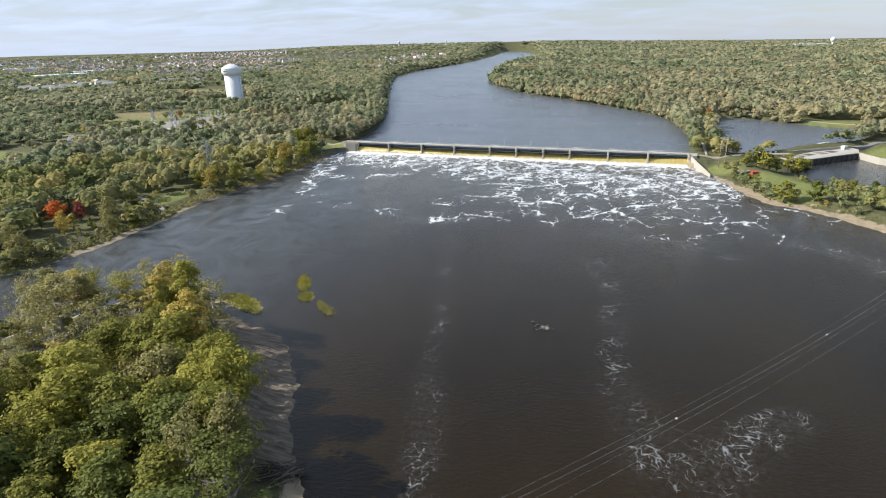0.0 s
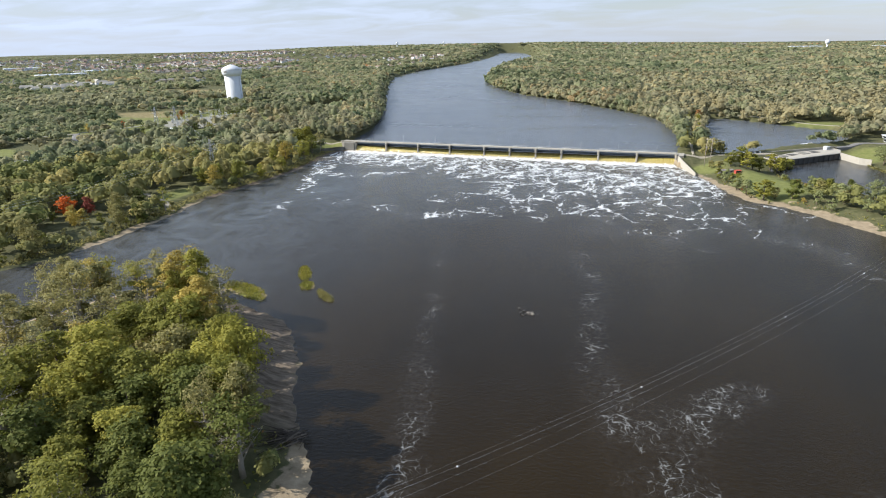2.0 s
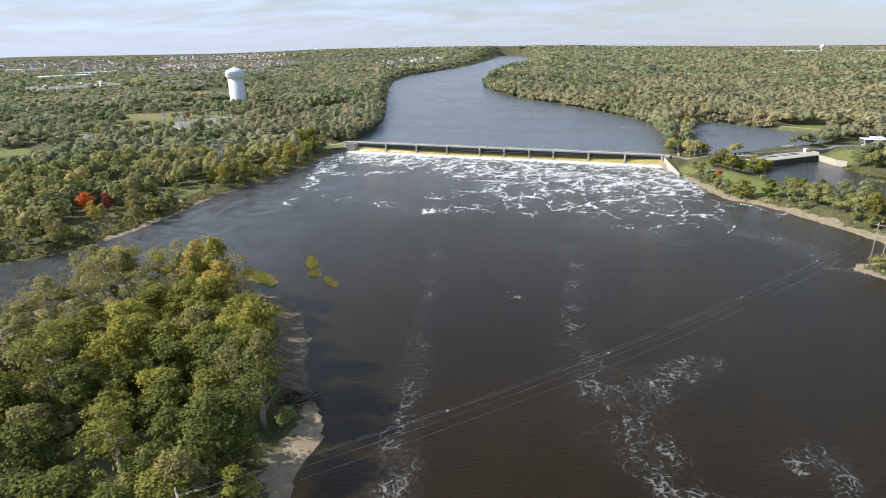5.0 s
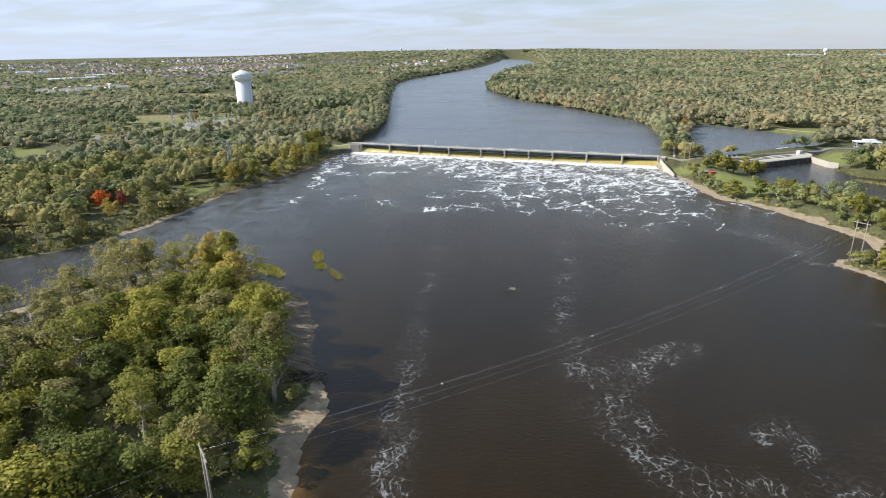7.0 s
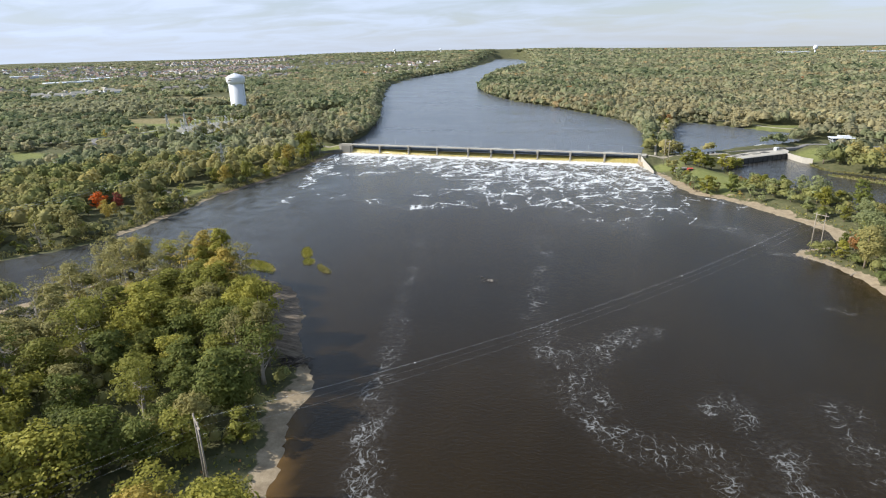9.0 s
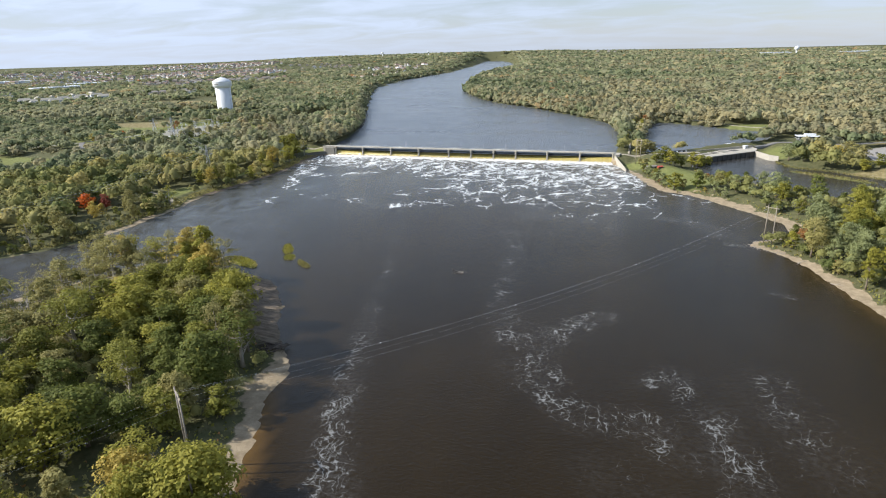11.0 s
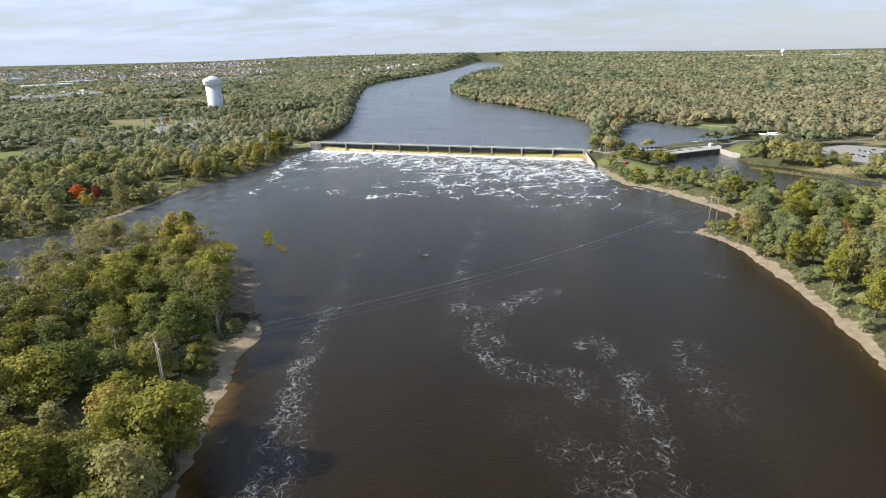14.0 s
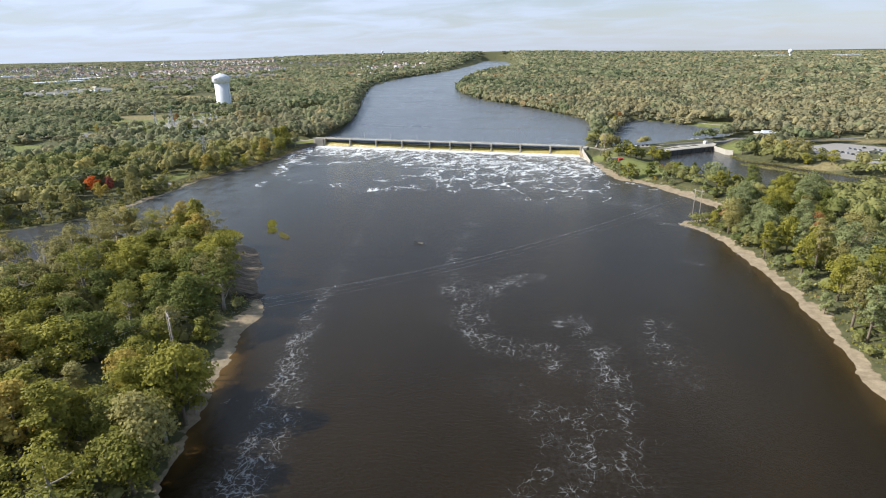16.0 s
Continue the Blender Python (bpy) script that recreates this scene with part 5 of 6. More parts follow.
# ---------------------------------------------------------------- east side: old powerhouse deck, visitor centre, car park
def build_deck():
    s = thing("powerhouse_deck", 0, 0, 0, "pale concrete deck and weathered wall, dark with painted shade, above the pond", "deck", kind="structure")
    front, back = [(386, 19), (443, 70)], [(444, 94), (372, 42)]
    bm = bmesh.new()
    prism(bm, front + [(447, 86)] + back, -3, 4.6)
    part("wall", bm, M_DARKCONC, s, "concrete wall with shade put into its dark colour")
    bm = bmesh.new()
    prism(bm, [(385, 18.4), (443.6, 69.4), (447.6, 86), (444.4, 95), (371.4, 42.4)], 4.6, 5.1)
    part("slab", bm, M_PALECONC, s)
    dx, dy = 443 - 386, 70 - 19
    for i in range(13):
        x, y = 386 + dx * i / 12, 19 + dy * i / 12
        bm = bmesh.new()
        box(bm, -0.5, -0.9, -3, 0.5, 0.2, 4.2, bevel=0.05)
        ob = part("buttress", bm, M_DARKCONC, s)
        ob.location, ob.rotation_euler = (x, y, 0), (0, 0, math.atan2(dy, dx))
    bm = bmesh.new()
    for z in (5.6, 6.1):
        tube(bm, [(386, 19, z), (443, 70, z)], [0.05, 0.05], 4)
    for i in range(25):
        tube(bm, [(386 + dx * i / 24, 19 + dy * i / 24, 5.1), (386 + dx * i / 24, 19 + dy * i / 24, 6.1)], [0.05, 0.05], 4)
    part("railing", bm, M_STEEL, s)
    for k, (u, w) in enumerate(((0.08, 0.5), (0.26, 0.55), (0.42, 0.45), (0.6, 0.6), (0.78, 0.5))):  # sunken bays of the old turbine hall
        x, y = 386 + dx * u - 7.5, 19 + dy * u + 11
        ob = part("hatch", boxes((-4.2, -3.2 * w * 2, 0, 4.2, 3.2 * w * 2, 0.25 + 0.2 * (k % 2)), bevel=0.04), M_OLDCONC if k % 2 else M_DARKCONC, s)
        ob.location, ob.rotation_euler = (x, y, 5.1), (0, 0, math.atan2(dy, dx))
    part("parapet", prism(bmesh.new(), [(372, 42.5), (444.2, 94.3), (444, 95), (371.4, 43.2)], 5.1, 7.2), M_CONCRETE, s)
    w = thing("retaining_wall", 0, 0, 0, "pale concrete retaining wall beside the pond", "wall", kind="structure")
    part("wall", prism(bmesh.new(), [(443.4, 69), (444.4, 69), (453, 46), (460, 40), (459.5, 39.2), (452.2, 45.4)], -2, 5.4), M_PALECONC, w)
    h = thing("hut", 436, 86, 5.1, "small white flat-roofed service hut on the deck", "hut", rz=42)
    part("wall", boxes((-2, -1.6, 0, 2, 1.6, 2.7), bevel=0.03), M_WHITE, h)
    part("roof", boxes((-2.3, -1.9, 2.7, 2.3, 1.9, 2.95), bevel=0.03), M_WHITE, h)
    door = part("door", boxes((-0.5, -1.66, 0.05, 0.5, -1.6, 2.1)), M_ROOFGREY, h)
    part("handle", boxes((0.32, -1.74, 0.98, 0.42, -1.66, 1.12)), M_STEEL, door)
    d = thing("dock", 424, 108, 6.25, "white floating dock moored in the pond", "dock", rz=42)
    for k in range(4):
        part("float", boxes((-8 + k * 4, -1.1, -0.2, -4.3 + k * 4, 1.1, 0.45), bevel=0.06), M_WHITE, d)
    rnd = random.Random(6)
    for k in range(7):
        c = thing("crate", 362 + k * 2.2, 36 + k * 1.2, height(362 + k * 2.2, 36 + k * 1.2), "dark equipment crate beside the embankment road", "crate", "crates by the road", rz=rnd.uniform(0, 90))
        part("body", boxes((-1.1, -0.8, 0, 1.1, 0.8, rnd.uniform(1.1, 1.8)), bevel=0.06), M_DARKSTEEL if k % 2 else M_WHITE, c)
        part("lid", boxes((-1.15, -0.85, 1.8, 1.15, 0.85, 1.95), bevel=0.03), M_DARKSTEEL, c)


build_deck()
kiosk_z = height(349, -40)
build_shed(349, -40, kiosk_z, 4.0, 2.6, 2.0, 25, M_REDPAINT, M_REDPAINT, "small red kiosk with a red roof by the lawn", "kiosk")
build_shed(341, -34, height(341, -34), 11, 5, 2.6, 25, M_OLDCONC, M_ROOFGREY, "low dark shelter by the lawn", "shelter", pitch=0.12)
CLEAR.extend([(500, 125, 34, 26), (508, 98, 26, 26), (572, 30, 58, 70), (470, 225, 30, 14)])


def build_centre():
    z = height(500, 122) - 0.2
    c = thing("visitor_centre", 501, 122, z, "white modern flat-roofed building with dark window bands", "building", rz=5)
    part("wall", boxes((-11, -6, -1, 12, 6, 3.4), (-13, -7, 4.2, 13, 7, 6.8)), M_WHITE, c)
    part("roof", boxes((-14, -8, 6.8, 14, 8, 7.3), (-4, -3, 7.3, 9, 5, 9.2)), M_WHITE, c)
    for k in range(8):
        pane = part("window", boxes((-12.4 + k * 3.15, -7.08, 4.45, -9.45 + k * 3.15, -6.95, 6.6)), M_GLASS, c)
        part("sill", boxes((-12.5 + k * 3.15, -7.2, 4.58, -9.7 + k * 3.15, -6.98, 4.7)), M_STEEL, pane)
    for k in range(6):
        pane = part("window", boxes((-10 + k * 3.4, -6.08, 0.6, -7.4 + k * 3.4, -5.95, 3.0)), M_GLASS, c)
        part("sill", boxes((-10.1 + k * 3.4, -6.2, 0.48, -7.3 + k * 3.4, -5.98, 0.6)), M_STEEL, pane)
    for k in range(4):
        part("window", boxes((-13.08, -6.2 + k * 3.2, 4.45, -12.95, -3.4 + k * 3.2, 6.6)), M_GLASS, c)
        part("window", boxes((-11.08, -5.4 + k * 2.8, 0.6, -10.95, -3.0 + k * 2.8, 3.0)), M_GLASS, c)
    for x in (-12.4, -4, 4, 12.4):
        part("column", boxes((x - 0.25, -6.9, -1, x + 0.25, -6.4, 4.2)), M_WHITE, c)
    c.scale = (0.82, 0.82, 0.88)
    part("terrace", boxes((-16, -13, -1, 10, -7.2, 0.5)), M_CONCRETE, c)


build_centre()
M_LOT = plain("pale_asphalt", (0.25, 0.235, 0.215), 0.9, grain=0.3, scale=0.2)
lot_z = pad("car_park", [(531, 21), (577, -33), (650, -3), (612, 74), (568, 99), (538, 73)], M_LOT, "grey asphalt car park", "car park")


def build_car(mat, label):
    c = thing("car", 0, 0, 0, label, "car", "cars in the car park")
    bm = box(bmesh.new(), -2.2, -0.88, 0.35, 2.2, 0.88, 0.95, bevel=0.12)
    part("body", bm, mat, c)
    bm = bmesh.new()
    box(bm, -1.3, -0.78, 0.95, 1.1, 0.78, 1.48, bevel=0.14)
    for v in bm.verts:
        if v.co.z > 1.2:
            v.co.x *= 0.78
    part("cabin", bm, M_GLASS, c)
    for x in (-1.4, 1.4):
        for y in (-0.82, 0.82):
            part("wheel", tube(bmesh.new(), [(x, y - 0.1, 0.33), (x, y + 0.1, 0.33)], [0.33, 0.33], 12), M_DARKSTEEL, c)
    return c


def fill_car_park():
    rnd = random.Random(8)
    cars = [build_car(M_WHITE, "white car parked on the asphalt"), build_car(M_DARKSTEEL, "dark car parked on the asphalt"), build_car(M_STEEL, "silver car parked on the asphalt"), build_car(plain("red_car_paint", (0.35, 0.04, 0.03), 0.3, grain=0.05), "red car parked on the asphalt")]
    used = set()
    spots = [(541 + i * 3.1, 58 - i * 5.0) for i in range(13)] + [(560 + i * 3.1, 74 - i * 5.0) for i in range(14)] + [(584 + i * 3.1, 66 - i * 5.0) for i in range(12)]
    for x, y in spots:
        if rnd.random() < 0.35:
            continue
        c = rnd.choice(cars[:3] * 4 + cars[3:])
        m = pose(x, y, lot_z, 0, 0, 42 + rnd.uniform(-3, 3))
        if c in used:
            copy_thing(c, m)
        else:
            c.matrix_basis = m
            used.add(c)
    for c in cars:
        if c not in used:
            c.matrix_basis = pose(600, 40, lot_z, 0, 0, 42)


fill_car_park()

# ---------------------------------------------------------------- planting
def scatter(rnd, x0, x1, y0, y1, gap, tries, ok):
    out, cells = [], {}
    cand = np.array([(rnd.uniform(x0, x1), rnd.uniform(y0, y1)) for _ in range(tries)])
    good = ok(cand[:, 0], cand[:, 1])
    for (x, y), g in zip(cand, good):
        if not g:
            continue
        i, j = int(x // gap), int(y // gap)
        if any(math.hypot(x - a, y - b) < gap for di in (-1, 0, 1) for dj in (-1, 0, 1) for a, b in cells.get((i + di, j + dj), ())):
            continue
        cells.setdefault((i, j), []).append((x, y))
        out.append((x, y))
    return out


def line_gap(x, y, ax, ay, bx, by):
    dx, dy = bx - ax, by - ay
    t = np.clip(((x - ax) * dx + (y - ay) * dy) / (dx * dx + dy * dy), 0, 1)
    return np.hypot(x - ax - t * dx, y - ay - t * dy)


def choose(rnd, table):
    r = rnd.random() * sum(w for _, w in table)
    for v, w in table:
        r -= w
        if r <= 0:
            return v
    return table[-1][0]


def plant_island():
    rnd = random.Random(21)

    def ok(x, y):
        d = inside(ISLAND, x, y)
        beach = 5 + 4.5 * smooth(-410, -430, y) * smooth(-515, -480, y) + 13 * smooth(-432, -418, y) * smooth(100, 125, x)
        return (d > beach) & (line_gap(x, y, 208, -489, 60, -640) > 10) & (x > 45)

    for x, y in scatter(rnd, 10, 262, -600, -335, 10.6, 5000, ok):
        if y < -575 or (x < 90 and y < -450) or (x < 140 and y < -530):
            continue
        edge = float(inside(ISLAND, np.array([x]), np.array([y]))[0])
        if y > -385:
            kind = choose(rnd, (("bare", 3), ("open", 3), ("small", 2), ("tall", 2)))
            tone = choose(rnd, (("gold", 3), ("olive", 3), ("lime", 3)))
        elif x < 105:
            kind = choose(rnd, (("bare", 5), ("open", 4), ("tall", 1), ("round", 1)))
            tone = choose(rnd, (("olive", 5), ("gold", 1.3), ("green", 1)))
        elif y > -430:
            kind = choose(rnd, (("broad", 3), ("round", 3), ("tall", 1), ("open", 1)))
            tone = choose(rnd, (("lime", 4), ("green", 4), ("olive", 0.8), ("gold", 0.5)))
        elif y > -500:
            kind = choose(rnd, (("round", 4), ("broad", 2), ("small", 2), ("open", 0.7)))
            tone = choose(rnd, (("green", 4), ("dark", 5), ("lime", 2.4), ("olive", 1.6), ("gold", 0.3)))
        else:
            kind = choose(rnd, (("broad", 4), ("tall", 2), ("open", 2), ("round", 1)))
            tone = choose(rnd, (("lime", 6), ("gold", 0.8), ("olive", 1), ("green", 2.5)))
        plant(kind, tone, x, y, rnd.uniform(0.86, 1.38) * (0.9 if edge < 12 else 1.0), " on the island", rnd=rnd, wide=1.36)


def plant_east_bank():
    rnd = random.Random(22)

    def ok(x, y):
        z, sand, mud, lawn, dry, wet, pool = land(x, y)
        shore = -inside(RIVER, x, y)
        return (wet < -5.2 - 6.5 * smooth(-50, -90, y) * smooth(-265, -225, y) - 1.5 * smooth(-225, -265, y)) & (lawn < 0.2) & (pool < -6) & (x > 330) & (shore < np.where(y < -185, 62, 70))

    for x, y in scatter(rnd, 330, 560, -470, -45, 12.0, 6000, ok):
        river_d = float(-inside(RIVER, np.array([x]), np.array([y]))[0])
        if y > -190:
            kind = choose(rnd, (("round", 2), ("small", 4)))
            tone = choose(rnd, (("sage", 4), ("green", 2.5), ("dark", 1), ("olive", 2), ("lime", 1), ("rust", 0.3)))
        elif y > -285:
            kind = choose(rnd, (("round", 4), ("broad", 2), ("small", 2)))
            tone = choose(rnd, (("sage", 5), ("green", 3), ("lime", 2), ("dark", 0.6), ("olive", 2.5), ("rust", 0.15)))
        else:
            kind = choose(rnd, (("broad", 4), ("tall", 3), ("open", 1.5)))
            tone = choose(rnd, (("sage", 5), ("lime", 3), ("olive", 2), ("gold", 0.7), ("green", 1))) if river_d < 40 else choose(rnd, (("dark", 1), ("green", 3), ("sage", 3), ("olive", 2)))
        if river_d < (17 if y > -250 else 9):
            kind = "small"
        plant(kind, tone, x, y, rnd.uniform(0.95, 1.28), " on the bank", rnd=rnd)


def plant_west_bank():
    rnd = random.Random(23)

    def ok(x, y):
        z, sand, mud, lawn, dry, wet, pool = land(x, y)
        return (wet < -8) & (wet > -30) & (lawn < 0.2) & (pool < -10) & (x < 0) & ~((y > -236) & (y < -178) & (x > -62)) & (line_gap(x, y, -62, -270, -10, -314) > 19)

    for x, y in scatter(rnd, -75, 0, -400, -10, 12.5, 2500, ok):
        kind = choose(rnd, (("round", 4), ("small", 2), ("broad", 2), ("open", 1)))
        tone = choose(rnd, (("lime", 5), ("olive", 1.2), ("green", 1.5), ("gold", 1.2))) if y > -190 else choose(rnd, (("olive", 4), ("green", 3), ("dark", 1), ("lime", 1)))
        plant(kind, tone, x, y, rnd.uniform(0.8, 1.1), " on the bank", rnd=rnd)
    for kind, tone, x, y, s in (("round", "red", -71, -274, 0.95), ("round", "maroon", -60, -266, 0.85), ("round", "gold", -52, -285, 0.85), ("round", "gold", -44, -291, 0.75), ("small", "gold", -46, -283, 1.1), ("small", "lime", -31, -321, 0.9), ("bare", "olive", -22, -299, 0.5), ("small", "olive", -33, -290, 0.55),
                                ("small", "olive", -34, -306, 0.6), ("small", "olive", -24, -286, 0.6), ("small", "green", -40, -276, 0.7), ("small", "olive", -44, -264, 0.8), ("small", "dark", -66, -288, 1.0), ("round", "green", -82, -286, 0.9)):
        plant(kind, tone, x, y, s, " on the bank", rnd=rnd)

    def brush(x, y):
        wet, lawn = land(x, y)[5], land(x, y)[3]
        return (wet < -5.5) & (wet > -22) & (lawn < 0.3) & (np.hypot(x + 48, y + 287) > 11)

    for x, y in scatter(rnd, -70, -4, -400, -228, 7.5, 2500, brush):
        free = line_gap(x, y, -62, -270, -10, -314) < 18
        plant("shrub", choose(rnd, (("olive", 4), ("dark", 2), ("green", 2), ("gold", 0.3))), x, y, rnd.uniform(0.9, 1.3) if free else rnd.uniform(1.3, 2.2), " on the bank", rnd=rnd)
    for i in range(26):
        if i < 14:
            x, y = -300 + i * 6.5 + rnd.uniform(-2, 2), 152 - i * 1.5 + rnd.uniform(-5, 5)
        else:
            x, y = -262 + (i - 14) * 9 + rnd.uniform(-2, 2), -22 + (i - 14) * 3.5 + rnd.uniform(-7, 7)
        plant("conifer", "dark", x, y, rnd.uniform(0.7, 1.15), " near the substation", rnd=rnd)
    for kind, tone, x, y in (("round", "rust", -216, 2), ("round", "rust", -330, 120), ("small", "rust", -318, 100), ("small", "red", -330, 20), ("round", "gold", -340, -20), ("small", "rust", -345, 110), ("round", "lime", -190, 10), ("small", "gold", -205, -8), ("round", "gold", -380, -130)):
        plant(kind, tone, x, y, rnd.uniform(0.7, 0.95), " near the substation", rnd=rnd)


def plant_lawn():
    rnd = random.Random(24)
    for kind, tone, x, y, s in (("small", "olive", 336, 27, 1.6), ("small", "olive", 337, -31, 1.2), ("small", "green", 353, -18, 1.7), ("small", "green", 363, -13, 1.5), ("small", "lime", 379, 5, 1.5), ("small", "green", 388, 10, 1.35), ("small", "lime", 359, -104, 1.55),
                                ("small", "sage", 350, -92, 1.2), ("small", "sage", 345, -79, 1.1), ("small", "dark", 376, -104, 1.5), ("small", "olive", 392, -102, 1.3), ("small", "gold", 381, -111, 0.42), ("small", "olive", 332, -16, 0.8), ("small", "green", 346, -20, 1.4), ("small", "lime", 358, -21, 1.5), ("small", "green", 369, -8, 1.3), ("small", "lime", 384, 1, 1.4), ("small", "green", 394, 15, 1.1), ("small", "olive", 330, 23, 1.3), ("small", "olive", 342, 31, 1.3), ("small", "olive", 366, -103, 1.0), ("small", "lime", 398, -84, 0.9), ("small", "green", 402, -74, 0.8),
                                ("small", "sage", 404, -104, 1.2), ("broad", "sage", 468, 38, 0.85), ("round", "gold", 490, 34, 0.95), ("round", "gold", 503, 20, 1.0), ("broad", "olive", 514, 30, 0.85), ("round", "olive", 524, 22, 0.9), ("round", "lime", 517, -10, 0.8), ("broad", "lime", 536, -16, 0.75), ("round", "green", 530, -6, 0.8), ("round", "sage", 478, 26, 0.8)):
        plant(kind, tone, x, y, s, " by the lawn", rnd=rnd, wide=1.4)
    for k in range(22):  # both sides of the dike path
        t = (k // 2) / 11
        x, y = 320 + 14 * t * t + (6.5 if k % 2 else -6.0) + rnd.uniform(-1.5, 1.5), 62 + 225 * t + rnd.uniform(-5, 5)
        plant("small", choose(rnd, (("lime", 3), ("olive", 3), ("sage", 2), ("green", 2), ("gold", 0.5), ("rust", 0.3))), x, y, rnd.uniform(1.0, 1.6), " on the dike", rnd=rnd)
    for k in range(34):
        t = rnd.random()
        x, y = (334 + 26 * t, -28 - 80 * t) if k % 2 else (382 + 12 * t, -20 - 78 * t)
        plant("shrub", choose(rnd, (("sage", 3), ("olive", 3), ("green", 2), ("rust", 0.6))), x + rnd.gauss(0, 2.5), y + rnd.gauss(0, 2.5), rnd.uniform(0.7, 1.4), " at the lawn's edge", rnd=rnd)


def woods_material(name, tones):
    m, nt, b = material(name, 0.8, 0.15)
    hue, tint = attribute(nt, "hue"), attribute(nt, "tint")
    col = ramp(nt, hue, tones)
    speck = noise_tex(nt, place_of(nt), 0.7, 4, 0.7)
    f = math_node(nt, "ADD", math_node(nt, "MULTIPLY_ADD", tint, 0.86, 0.60), math_node(nt, "MULTIPLY", speck, 0.32))
    bump(nt, b, speck, 0.3, 0.5)
    mul = nt.nodes.new("ShaderNodeVectorMath")
    mul.operation = "SCALE"
    wire(nt, col, mul.inputs[0])
    wire(nt, f, mul.inputs["Scale"])
    wire(nt, mul.outputs[0], b.inputs["Base Color"])
    tr = nt.nodes.new("ShaderNodeBsdfTranslucent")
    wire(nt, mul.outputs[0], tr.inputs[0])
    mx = nt.nodes.new("ShaderNodeMixShader")
    mx.inputs[0].default_value = 0.48
    wire(nt, b.outputs[0], mx.inputs[1])
    wire(nt, tr.outputs[0], mx.inputs[2])
    wire(nt, mx.outputs[0], nt.nodes["Material Output"].inputs[0])
    return m


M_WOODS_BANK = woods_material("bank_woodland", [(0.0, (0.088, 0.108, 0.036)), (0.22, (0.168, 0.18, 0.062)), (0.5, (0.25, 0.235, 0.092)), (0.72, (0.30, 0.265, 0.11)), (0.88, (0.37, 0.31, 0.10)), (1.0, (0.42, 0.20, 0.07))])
# distant woods: haze is put into the foliage tones as extra blue
M_WOODS_HAZY = woods_material("hazy_woodland", [(0.0, (0.088, 0.115, 0.062)), (0.22, (0.15, 0.172, 0.088)), (0.5, (0.215, 0.222, 0.122)), (0.72, (0.25, 0.238, 0.145)), (0.88, (0.30, 0.265, 0.145)), (1.0, (0.38, 0.20, 0.09))])
CLEARINGS = CLEAR + [(-46, -206, 15, 29), (-22, -225, 16, 12), (412, 62, 40, 44), (436, 80, 26, 30), (-60, -275, 24, 15), (-46, -285, 22, 18), (-32, -299, 22, 18)]  # x, y, rx, ry left free of woods


